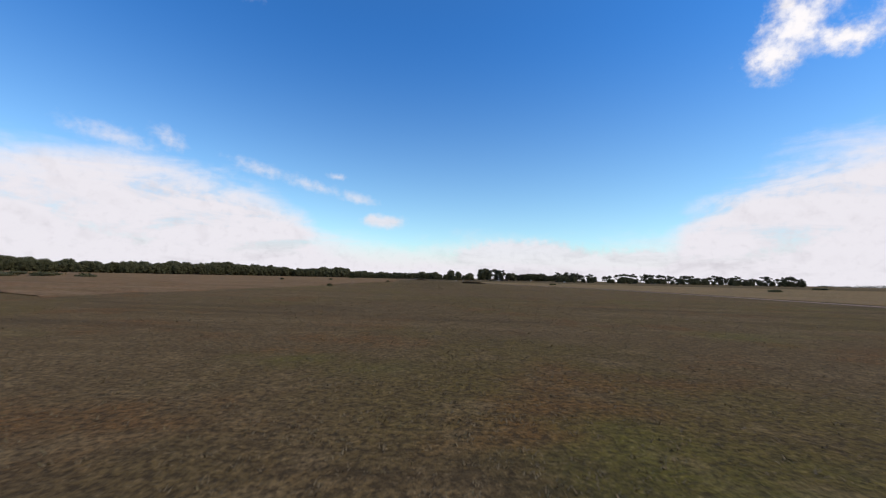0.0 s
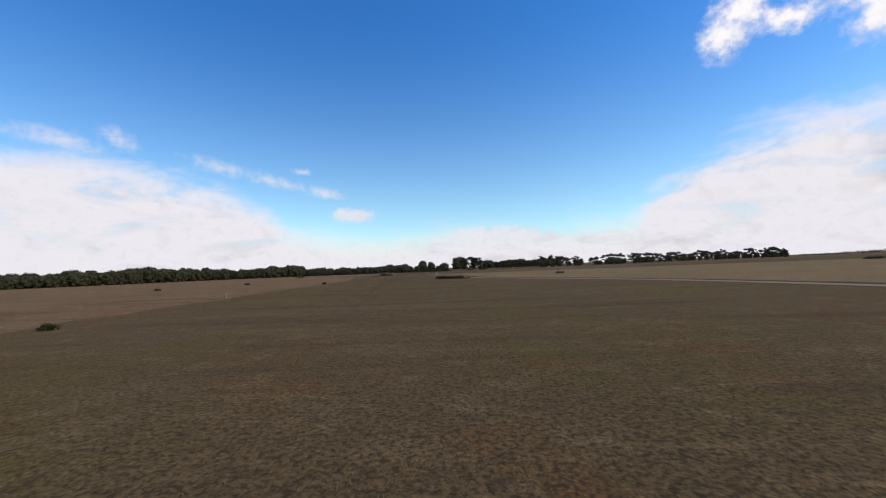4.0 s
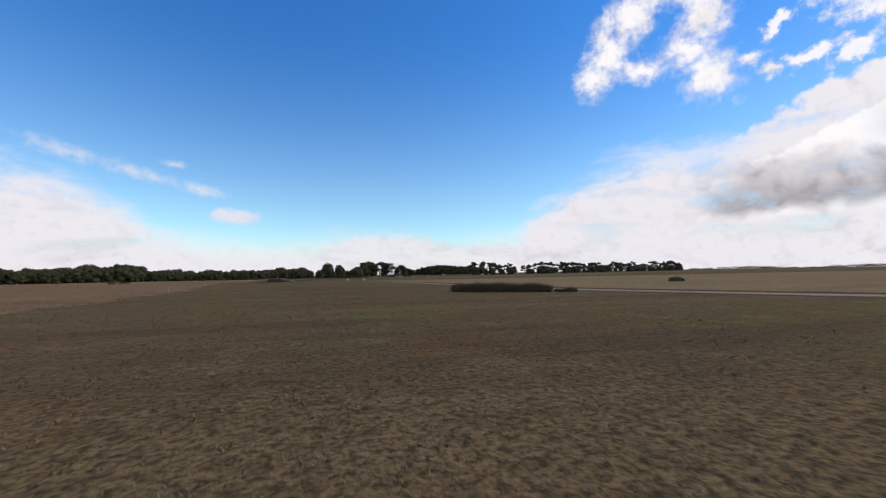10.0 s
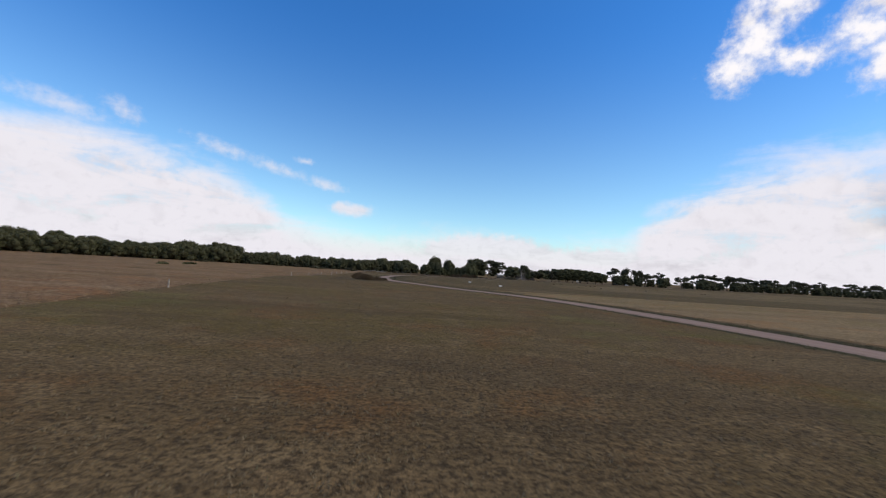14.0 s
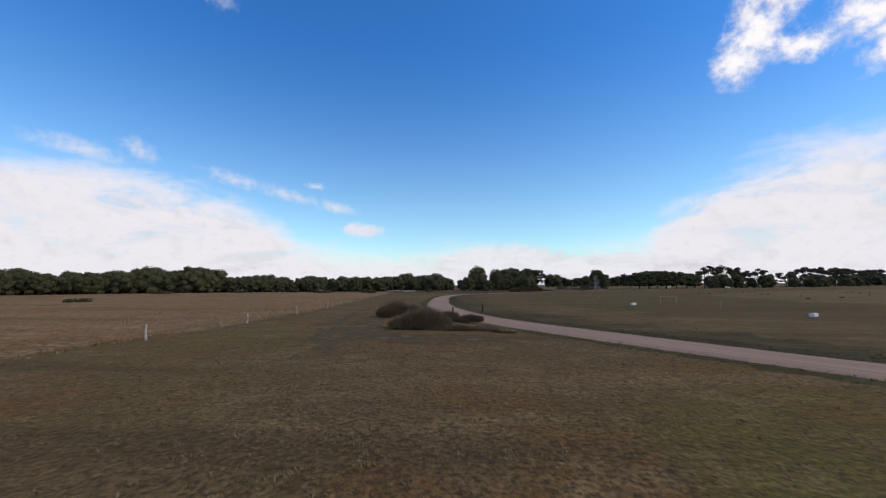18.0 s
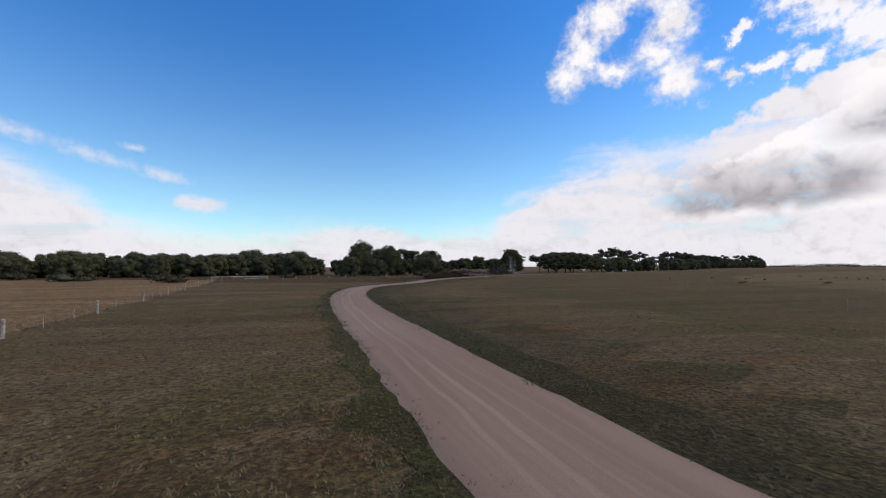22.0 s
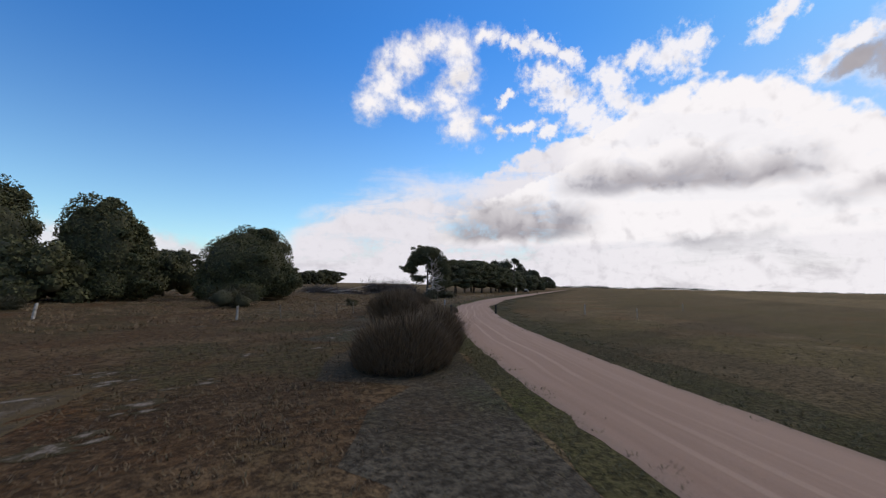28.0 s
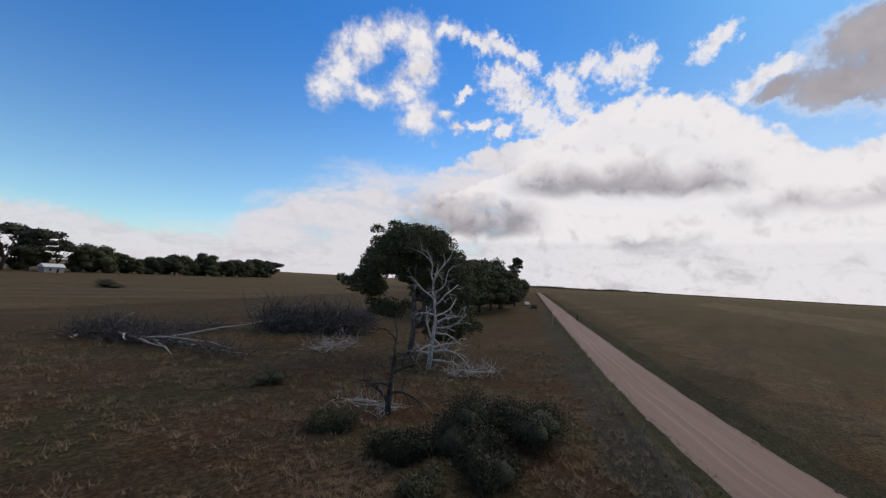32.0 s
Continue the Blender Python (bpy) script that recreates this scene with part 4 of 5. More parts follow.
def fence(pts, step, pickets, heights, label, lean=0.03, start=0.0):
    root = new("wire_fence")
    spots = polyline(pts, step, start)
    r = np.random.default_rng(len(spots))
    for i, (x, y, a) in enumerate(spots):
        p = part("post", POST, root, "", (x, y, 0), a)
        p.rotation_euler = (r.normal(0, lean), r.normal(0, lean), a)
        p.scale = (1, 1, r.uniform(0.93, 1.08))
    for (x0, y0, _), (x1, y1, _) in zip(spots, spots[1:]):
        for z in heights:
            part("wire", wire_mesh((x0, y0), (x1, y1), z), root)
        for k in range(1, pickets + 1):
            t = k / (pickets + 1)
            p = part("picket", STRUT, root, "", (x0 + (x1 - x0) * t, y0 + (y1 - y0) * t, 0))
            p.rotation_euler = (r.normal(0, lean), r.normal(0, lean), 0)
    return tagged(root, label, "fence")


fence(FENCE[5:], 13.8, 2, (0.35, 0.65, 0.95), "pale timber post and wire fence along the dry paddock", 0.03, 10.2)
fence([(-58.8, 97), (-66, 215), (-84, 290)], 62, 0, (0.9,), "sparse pale stakes of a sagging paddock fence", 0.05)
fence([(-92, 585), (-75, 577), (-61.8, 571.8), (-49.2, 563.8)], 14.8, 3, (0.25, 0.5, 0.75, 1.0), "leaning pale post and wire fence below the pines", 0.12, 4.2)


def mesh_fence(pts, label, stout=()):
    """Stakes of split timber that carry a wire netting."""
    root = new("wire_fence")
    r = np.random.default_rng(9)
    for i, (x, y) in enumerate(pts):
        p = part("post", POST if i in stout else STAKE, root, "", (x, y, 0))
        p.rotation_euler = (r.normal(0, 0.06), r.normal(0, 0.06), i * 1.7)
    for (x0, y0), (x1, y1) in zip(pts, pts[1:]):
        for z in (0.12, 0.26, 0.4, 0.54, 0.68, 0.82, 0.96):
            part("wire", wire_mesh((x0, y0), (x1, y1), z, 0.02), root)
        n = int(math.hypot(x1 - x0, y1 - y0) / 0.35)
        uprights = [tube([(x0 + (x1 - x0) * k / n, y0 + (y1 - y0) * k / n, 0.1), (x0 + (x1 - x0) * k / n, y0 + (y1 - y0) * k / n, 0.95)], [0.0025, 0.0025], 3) for k in range(1, n)]
        tagged(part("netting", mesh_of("netting", *join(uprights), M_WIRE), root), "upright wires of the netting", kind="stuff")
    return tagged(root, label, "fence")


mesh_fence([(-49.2, 563.8), (-45.6, 563.9), (-42.3, 564.2), (-39.4, 565.4), (-36.9, 566.4), (-33.0, 568.0), (-29.2, 570.1), (-25.0, 571.6), (-20.7, 573.4), (-15.2, 576.7), (-11.0, 579.0),
            (-7.1, 581.1), (-2.4, 583.8), (2.7, 586.8), (8, 589.6), (14, 592.8), (20, 596), (26, 599.2)], "wire netting fence on slender weathered stakes beside the road", (0,))


def rail_fence():
    """White horse rails beyond the bend."""
    root = new("rail_fence")
    spots = [(-119, 543), (-116.3, 544), (-113.2, 545), (-110, 546), (-106.8, 547.3), (-103.5, 548.5)]
    for x, y in spots:
        p = part("post", POST, root, "", (x, y, 0))
        p.scale = (0.8, 0.8, 1.15)
    for (x0, y0), (x1, y1) in zip(spots, spots[1:]):
        part("rail", mesh_of("rail", *tube([(x0, y0, 1.15), (x1, y1, 1.15)], [0.06, 0.06], 6), M_WHITE), root)
    for (x0, y0), (x1, y1) in zip(spots[3:], spots[4:]):
        part("rail", mesh_of("rail", *tube([(x0, y0, 0.6), (x1, y1, 0.6)], [0.05, 0.05], 6), M_WHITE), root)
    return tagged(root, "white painted timber rail fence in front of the pines", "fence")


rail_fence()
for i, (x, y) in enumerate([(-99, 551), (-95, 553), (-90, 556), (-84, 559), (-78, 561), (-72, 562)]):
    ob = new("fence_post", POST)
    ob.matrix_basis = at(x, y, 0, i * 1.3, 1, 0.95)
    tagged(ob, "single pale timber post at the foot of the pines", "post", "posts below the pines")
for x, y, z in [(-72.6, 375.0, 1.1), (-68.6, 381.6, 1.1), (-30.8, 557.8, 1.12), (-23.2, 558.2, 1.0)]:
    ob = new("marker_post", DARK)
    ob.matrix_basis = at(x, y, 0, x, 0.72, z)
    tagged(ob, "dark tarred timber marker post beside the gravel road", "post", "roadside posts")


# ---- bushes ----
def rush_bush(x, y, rx, ry, h, turn, count, seed, label, tips=0.25, group="bushes beside the road", flat=2.1):
    """A dense mound of thin upright stems round a solid heart painted as inner shade."""
    r = np.random.default_rng(seed)
    root = new("bush")
    root.matrix_basis = at(x, y, 0, turn)

    mounds = [(0.0, 0.0, 0.88 if y > 530 else 0.62, 1.0)] + [(r.uniform(-0.62, 0.62), r.uniform(-0.5, 0.5), r.uniform(0.30, 0.52), r.uniform(0.55, 0.95)) for _ in range(6)]
    if flat > 5:
        mounds = [(u, r.uniform(-0.2, 0.2), 0.5, r.uniform(0.75, 1.0)) for u in np.linspace(-0.6, 0.6, 6)]
    mounds = np.array(mounds)

    def stems(n, reach):
        a, q = r.uniform(0, 6.283, n), np.sqrt(r.random(n))
        u, w = q * np.cos(a), q * np.sin(a)
        d2 = ((u[:, None] - mounds[:, 0]) ** 2 + (w[:, None] - mounds[:, 1]) ** 2) / mounds[:, 2] ** 2
        top = np.max(mounds[:, 3] * np.sqrt(np.clip(1.0 - d2 * 0.9, 0.015, 1)), 1)
        keep = top > (0.14 if y > 530 else 0.30) + 0.15 * r.random(n)
        a, u, w, top = a[keep], u[keep], w[keep], top[keep]
        n = len(a)
        px, py = u * rx * 0.92, w * ry * 0.92
        ht = h * top * (0.95 + 0.10 * np.sin(px * 2.1 + seed) * np.cos(py * 2.7 + seed) + r.normal(0, 0.10, n)).clip(0.5, 1.3) * r.uniform(0.72, 1.05, n) * reach
        out = np.stack([u * 0.5 * ht + r.normal(0, 0.30 if y > 500 else 0.20, n) * ht + (0.06 if y > 500 else 0.22) * ht, w * 0.5 * ht + r.normal(0, 0.30 if y > 500 else 0.20, n) * ht, ht], 1)
        deep = r.random(n)
        base = np.stack([px, py, ht * (0.85 * deep ** 0.6 if y > 500 else 0.55 * deep ** 1.5)], 1)
        if y > 500:
            out[:, :2] *= (1.0 - 0.75 * base[:, 2] / ht)[:, None]
        out[:, 2] -= base[:, 2] * 0.8
        spin = r.uniform(0, 6.283, n)
        w2 = np.stack([np.cos(spin), np.sin(spin), 0 * a], 1) * (0.006 + 0.010 * r.random((n, 1))) * (1 + h * 0.2) * (0.6 if y > 500 else 1.0)
        tip = base + out
        bend = base + out * 0.55 + np.stack([px * 0.03 - 0.04 * ht, py * 0.03, 0.05 * ht], 1)
        return np.concatenate([np.stack([base - w2, base + w2, bend + w2 * 0.8], 1), np.stack([base - w2, bend + w2 * 0.8, bend - w2 * 0.8], 1), np.stack([bend - w2 * 0.8, bend + w2 * 0.8, tip], 1)]).reshape(-1, 3)

    part("foliage", tri_mesh("foliage", stems(int(count * (4.5 if y > 530 else 2.2)), 1.0), M_RUSH if y < 500 else M_DARKRUSH), root)
    part("dry_foliage", tri_mesh("dry_foliage", stems(int(count * tips * 1.6), 1.12), M_RUSHTIP), root, "paler dry stems")
    if h < 0.9:
        return tagged(root, label, "bush", group)
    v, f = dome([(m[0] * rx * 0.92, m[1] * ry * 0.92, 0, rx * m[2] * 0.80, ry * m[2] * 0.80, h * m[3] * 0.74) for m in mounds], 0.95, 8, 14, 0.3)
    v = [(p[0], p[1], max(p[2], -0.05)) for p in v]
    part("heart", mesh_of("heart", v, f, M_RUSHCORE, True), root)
    return tagged(root, label, "bush", group)


LONG = "long low hedge of dark brown rushes in the field"
rush_bush(-13.2, 196.5, 4.6, 1.5, 1.5, -0.5, 6000, 1, LONG, 0.8, "bushes in the field", 7.0)
rush_bush(-7.2, 193.0, 4.6, 1.4, 1.4, -0.55, 5200, 2, LONG, 0.8, "bushes in the field", 7.0)
rush_bush(-1.6, 189.2, 2.2, 0.8, 0.75, -0.5, 1400, 3, "low brown tussock beside the long rush hedge", 0.5, "bushes in the field")
r = np.random.default_rng(61)
for i in range(26):
    x, y = r.uniform(12, 88), r.uniform(428, 520)
    rush_bush(x, y, r.uniform(0.35, 0.8), r.uniform(0.35, 0.7), r.uniform(0.3, 0.55), r.uniform(0, 3), 160, 500 + i, "small dark rush tussock in the pasture", 0.3, "tussocks in the pasture")
rush_bush(-80.2, 372.6, 3.7, 2.0, 1.95, 0.0, 11000, 4, "rounded dark grey-brown rush bush on worn grass")
rush_bush(-74.6, 358.8, 3.7, 2.1, 1.8, 0.0, 10000, 5, "large dark windswept rush bush beside the gravel road", 0.4)
rush_bush(-71.6, 357.8, 3.4, 1.2, 0.5, -0.2, 2600, 6, "low straggling brown rushes on the road edge", 1.1)
rush_bush(-67.6, 357.4, 3.6, 1.3, 0.42, 2.05, 2600, 7, "knee-high dry brown weeds along the road edge", 1.3)
rush_bush(-49.8, 541.2, 2.7, 2.1, 1.75, 0.5, 7500, 8, "dark dense rush bush bulging over the road edge", 0.15)
rush_bush(-46.2, 545.6, 1.6, 1.3, 1.25, 0.5, 3000, 9, "dark rounded bush between road and fence", 0.15)
rush_bush(-40.5, 553.7, 2.7, 2.3, 2.25, 0.6, 11000, 10, "dark rounded bush between road and fence", 0.12)
rush_bush(-33.9, 562.1, 3.9, 3.5, 2.2, -0.87, 17000, 11, "broad dark domed bush between road and fence", 0.08)
rush_bush(-42.2, 547.4, 3.0, 1.1, 1.0, 0.85, 4500, 12, "low dark bush along the road shoulder", 0.1)
rush_bush(-36.6, 554.6, 2.6, 1.4, 1.15, 0.7, 5200, 13, "low dark bush along the road shoulder", 0.1)
rush_bush(-26.5, 562.0, 2.0, 0.8, 0.6, 0.7, 2200, 14, "low dark bush along the road shoulder", 0.1)
rush_bush(-27.5, 566.8, 2.0, 1.4, 0.9, 0.7, 2200, 15, "low dark bush beside the wire fence", 0.1)

rush_bush(-46.4, 543.0, 2.6, 1.2, 1.9, 0.9, 6000, 16, "low dark bush along the road shoulder", 0.1)
rush_bush(-74.4, 369.0, 2.6, 0.8, 0.85, -0.9, 3600, 17, "dark straggling weeds on the road shoulder", 0.4)
rush_bush(-71.4, 366.0, 2.6, 0.7, 0.6, -1.1, 2600, 18, "dark straggling weeds on the road shoulder", 0.5)

rush_bush(-76.2, 371.4, 2.6, 1.6, 1.15, 0.2, 5200, 19, "dark straggling weeds on the road shoulder", 0.5)
rush_bush(-72.9, 371.2, 2.2, 1.5, 0.85, -0.3, 4200, 20, "dark straggling weeds on the road shoulder", 0.5)
rush_bush(-70.2, 367.6, 2.4, 1.1, 0.75, -0.9, 3600, 21, "dark straggling weeds on the road shoulder", 0.6)

# a puddle by the bush
v = [(math.cos(a) * (0.9 + 0.35 * math.sin(3 * a + 1)), math.sin(a) * (0.36 + 0.1 * math.sin(2 * a)), 0.022) for a in np.linspace(0, 6.283, 28, endpoint=False)]
water = Nodes("still_water", 0.06)
water.color((0.03, 0.035, 0.035))
water.b.inputs["Specular IOR Level"].default_value = 0.9
ob = new("water", mesh_of("water", v, [tuple(range(28))], water.m))
ob.matrix_basis = at(-76.9, 370.1, 0, 0.4)
tagged(ob, "small puddle that mirrors the blue sky", "puddle", kind="structure")


def shrub(x, y, rad, h, seed, label, leaves=700, leaf=0.28, group="shrubs", mat=None, loose=0.25):
    r = np.random.default_rng(seed)
    root = new("shrub")
    root.matrix_basis = at(x, y, 0, seed)
    lobes = [(r.uniform(-0.6, 0.6) * rad, r.uniform(-0.45, 0.45) * rad, h * r.uniform(0.16, 0.52), rad * r.uniform(0.4, 0.6), rad * r.uniform(0.35, 0.5), h * r.uniform(0.35, 0.5)) for _ in range(5)]
    lobes += [(x2 + r.normal(0, 0.4) * a2, y2 + r.normal(0, 0.4) * b2, max(0.1, z2 + r.uniform(-0.5, 0.6) * c2), a2 * 0.5, b2 * 0.5, c2 * 0.5) for x2, y2, z2, a2, b2, c2 in lobes for _ in range(4)]
    part("foliage", tri_mesh("foliage", clump_leaves(r, lobes, leaves, leaf, -0.8, loose), mat or M_SHRUB), root)
    part("heart", mesh_of("heart", *dome(lobes[:5], 0.60, 6, 9, 0.5), M_CORE, True), root)
    v, f = join([tube(*limb(r, (0, 0, -0.1), (r.normal(), r.normal(), 1.2), h * 0.8, 0.06), 5) for _ in range(4)])
    part("stem_cluster", mesh_of("stem_cluster", v, f, M_BARK), root)
    return tagged(root, label, "shrub", group)


for i, (x, y, rad, h, txt) in enumerate([
        (-156.5, 546.5, 8, 3.0, "broad olive shrub at the edge of the pines"), (-124, 525, 4.5, 2.6, "rounded olive shrub in tall dry grass"), (-176, 422, 2.6, 1.2, "dark shrub in the dry paddock"),
        (-168, 393, 3.0, 1.3, "dark shrub in the dry paddock"), (-200, 66, 9, 3.2, "sprawling dark shrub at the paddock edge"), (-193, 76, 8, 2.6, "sprawling dark shrub at the paddock edge"), (-206, 52, 9, 3.0, "sprawling dark shrub at the paddock edge"), (-190, 92, 6, 2.2, "sprawling dark shrub at the paddock edge"), (285, 307, 8, 3.0, "dark shrub far out in the field"), (-116, 208, 1.6, 1.0, "small dark shrub in dry grass"),
        (-132, 167, 1.5, 1.0, "small dark shrub in dry grass"), (-49, 47, 0.8, 0.55, "small dark tussock in dry grass"), (-64, 178, 1.0, 0.8, "small dark tussock in dry grass"),
        (150, 150, 3.5, 1.5, "dark shrub far out in the field"), (48, 225, 2.5, 0.9, "low dark shrub beyond the gravel road"), (14, 742, 5.5, 2.8, "broad olive shrub alone in the paddock"),
        (-45, 579.5, 3.7, 3.3, "rounded shrub at the foot of a pine"), (-2.4, 597.6, 1.7, 1.4, "dark sprawling shrub beside the dead tree"), (1.0, 596.4, 3.4, 2.6, "dark sprawling shrub beside the dead tree"),
        (3.0, 594.6, 3.0, 2.3, "dark sprawling shrub beside the dead tree"), (-3.9, 594.6, 1.2, 0.9, "low dark shrub in rough grass"), (-1.0, 593.6, 1.9, 2.0, "low dark shrub in rough grass"), (-3.2, 602.3, 1.6, 1.1, "yellow-green shrub at the foot of a dead stem"),
        (-25.4, 586.2, 0.8, 0.7, "small green shrub in dry grass"), (-1, 612, 1.6, 1.0, "yellow-green shrub beside a dead branch"), (-64, 585, 2.6, 1.8, "rounded shrub at the foot of a pine"),
        (-185, 570, 6, 3, "olive shrub at the edge of the pines"), (-215, 560, 6, 2.6, "olive shrub at the edge of the pines"), (-240, 530, 6, 2.8, "olive shrub at the edge of the pines"),
        (-100, 575, 4, 2.4, "olive shrub at the edge of the pines"), (-30, 578, 1.2, 0.9, "small shrub in dry grass")]):
    near = y > 575 and x > -70
    weed = near and h < 1.05
    shrub(x, y, rad, h, 30 + i, txt, 3500 if weed else 16000 if near else 900, 0.07 if near else 0.4, "shrubs", M_WEED if weed or "yellow" in txt else M_PINE if "dark" in txt and not near else None, 0.45 if near else 0.25)

# ---- trees ----
PINES = [tree("pine_tree", np.random.default_rng(100 + i), 10, q, "pine", 4200, 0.36, "dense dark green pine in a windbreak", "tree", "pines of the windbreak") for i, q in enumerate((4.6, 5.4, 4.2, 5.0))]
GUMS = [tree("gum_tree", np.random.default_rng(120 + i), 10, q, "gum", 2400, 0.36, "dark flat-topped gum tree with open limbs", "tree", "gums of the windbreak") for i, q in enumerate((4.8, 5.6, 4.2, 5.2))]
r = np.random.default_rng(5)
used = set()


def plant(kinds, x, y, h, spread=1.0):
    i = int(r.integers(len(kinds)))
    m = at(x, y, 0, r.uniform(0, 6.28), h / 10 * spread, h / 10)
    if kinds[i].name in used:
        copy_thing(kinds[i], m @ Matrix.Diagonal([1 / q for q in kinds[i].scale] + [1]))
    else:
        used.add(kinds[i].name)
        kinds[i].matrix_basis = m


for row, (back, hh) in enumerate(((0, 0.92), (9, 1.08), (19, 1.2))):
    for x, y, a in polyline([(-560, 205), (-430, 365), (-335, 500), (-262, 558), (-205, 588), (-150, 600), (-112, 628), (-88, 640)], 8.2, row * 2.7):
        x2, y2 = x + math.sin(a) * -back + r.normal(0, 1.6), y + math.cos(a) * back + r.normal(0, 1.6)
        h = hh * r.uniform(7.4, 9.4) * (1.0 + 0.10 * math.sin(x * 0.045)) * (1.5 if x < -370 else 1.65 if x < -310 else 1.5 if x < -240 else 1.1 if x < -190 else 1.13)
        plant(PINES, x2, y2, h, 1.12)
for x, y, h in [(-66, 640, 8), (-80, 625, 8), (-100, 612, 8.5)]:
    plant(PINES, x, y, h)
# shelter belt along the far road
for row, (back, hh) in enumerate(((7, 0.88), (15, 1.42))):
    for x, y, a in polyline([(118, 656), (165, 680), (285, 748), (470, 890), (620, 965), (775, 1030)], 11.5 if row == 0 else 14, 3 + row * 4):
        if 1 < (x % 97) < 11 or r.random() < (0.10 if row == 0 else 0.12):
            continue
        h = hh * (8.8 + 0.007 * (x + 100)) * r.uniform(0.8, 1.25)
        plant(GUMS if row or r.random() < 0.2 else PINES, x - math.sin(a) * back + r.normal(0, 2), y + math.cos(a) * back + r.normal(0, 2), h, 0.92 if row else 1.15)
# far trees behind the paddock
for x, y, a in polyline([(-30, 900), (40, 940), (110, 965), (165, 985), (235, 1060)], 11):
    plant(GUMS if r.random() < 0.2 else PINES, x + r.normal(0, 3), y + r.normal(0, 5), r.uniform(12, 21) * (1.4 if x < 30 else 1.0), 1.3)
lobes = []
for x, y, a in polyline([(800, 1060), (1300, 1000), (1700, 700), (1900, 200), (1900, -300)], 7):
    h = r.uniform(2.8, 5.6) + 4.6 * max(0, math.sin(x * 0.02 + y * 0.013))
    lobes.append((x + r.normal(0, 25), y + r.normal(0, 25), h * 0.4, h * r.uniform(1.2, 2.6), h * r.uniform(1.2, 2.6), h * 0.6))
far = new("far_woods", tri_mesh("far_woods", clump_leaves(r, lobes, 16000, 1.3, -0.2, 0.1), M_GUM))
tagged(far, "low dark line of scattered trees on the horizon", "trees", kind="stuff")

BIG = "big rounded dark green pine with foliage to the ground"
for x, y, h, rad, seed, n in [(-37, 600, 12.7, 7.9, 201, 170000), (-55.2, 602, 14.9, 6.0, 202, 80000), (-69, 606, 17.8, 8.0, 203, 80000), (-75, 587, 8.6, 4.8, 206, 8000), (-98, 603, 11.0, 6.5, 204, 7000), (-46, 616, 8.5, 5.0, 205, 6000), (-62, 597, 7.0, 5.0, 207, 8500)]:
    t = tree("pine_tree", np.random.default_rng(seed), h, rad, "pine", n, 0.19 if n > 90000 else 0.27 if n > 9000 else 0.34, BIG, "tree", "pines at the bend")
    t.matrix_basis = at(x, y, 0, seed)


def pine_beside_dead_tree():
    """Open pine: a domed head over bare limbs."""
    r = np.random.default_rng(77)
    root = new("pine_tree")
    root.matrix_basis = at(14.5, 613.5, 0, -0.925)
    lobes = [(0, 0, 11.7, 3.3, 3.1, 2.0), (-2.0, 0.2, 11.4, 2.1, 2.0, 1.5), (2.2, 0.3, 11.2, 2.2, 2.2, 1.8), (-3.4, -0.3, 9.9, 2.0, 1.8, 1.0), (-4.6, 0.4, 8.6, 1.5, 1.6, 0.9), (-2.4, 0.6, 9.2, 1.6, 1.6, 1.0), (-5.6, 0.3, 7.2, 1.5, 1.5, 1.0), (-4.4, 1.0, 6.6, 1.4, 1.4, 0.8),
             (3.8, 0.8, 9.2, 2.1, 2.1, 1.8), (4.8, 1.2, 7.0, 1.8, 1.9, 2.1), (1.6, 2.4, 8.6, 2.2, 2.2, 1.6), (4.2, 1.8, 4.6, 2.2, 2.0, 2.0), (-1.2, -0.4, 12.6, 2.0, 1.8, 1.1), (1.3, 0, 12.5, 2.0, 1.8, 1.1), (3.4, 2.2, 2.8, 2.2, 2.0, 1.6), (-2.8, 2.2, 4.6, 1.8, 1.6, 1.2)]
    lobes += [(-3.0, 0, 10.9, 1.7, 1.6, 1.3), (-1.0, 0.8, 9.8, 2.0, 1.8, 1.5), (-3.9, 0.2, 9.2, 1.8, 1.7, 1.1), (-4.9, 0.3, 7.9, 1.7, 1.6, 1.0), (1.0, 0.6, 10.0, 2.2, 2.0, 1.5), (4.4, 1.2, 8.2, 1.9, 1.9, 1.7), (4.0, 1.6, 3.4, 2.4, 2.0, 2.0)]
    lobes += [(x + r.normal(0, 0.62) * a, y + r.normal(0, 0.62) * b, z + r.uniform(-0.6, 0.8) * c, a * 0.36, b * 0.36, min(0.8, c * 0.5)) for x, y, z, a, b, c in lobes for _ in range(7)]
    part("trunk", trunk_mesh(r, 12, lobes, 0.28, 11), root)
    crown = part("crown", tri_mesh("crown", clump_leaves(r, lobes, 80000, 0.17, -0.6, 0.16, 0.55), M_PINE), root)
    part("inner_foliage", mesh_of("inner_foliage", *dome(lobes[:23], 0.72, 7, 10, 0.3), M_CORE, True), crown)
    return tagged(root, "open dark pine with a domed head behind a dead tree", "tree")


pine_beside_dead_tree()
GROVE = [tree("pine_tree", np.random.default_rng(140 + i), 10, q, "grove", 11000, 0.26, "dark round-headed pine on a bare trunk", "tree", "pines behind the dead tree") for i, q in enumerate((4.6, 5.2, 4.2))]
for x, y, h, q in [(54, 641.5, 12.4, 1.1), (61.5, 643.5, 13.2, 1.15), (68.5, 645, 13.6, 1.15), (76, 647, 13.4, 1.12), (84, 648.5, 12.8, 1.12), (93, 651, 11.6, 1.15), (101, 655, 10.4, 1.15), (66, 653, 13.8, 1.2), (80, 657, 13.2, 1.2)]:
    plant(GROVE, x, y, h, q)
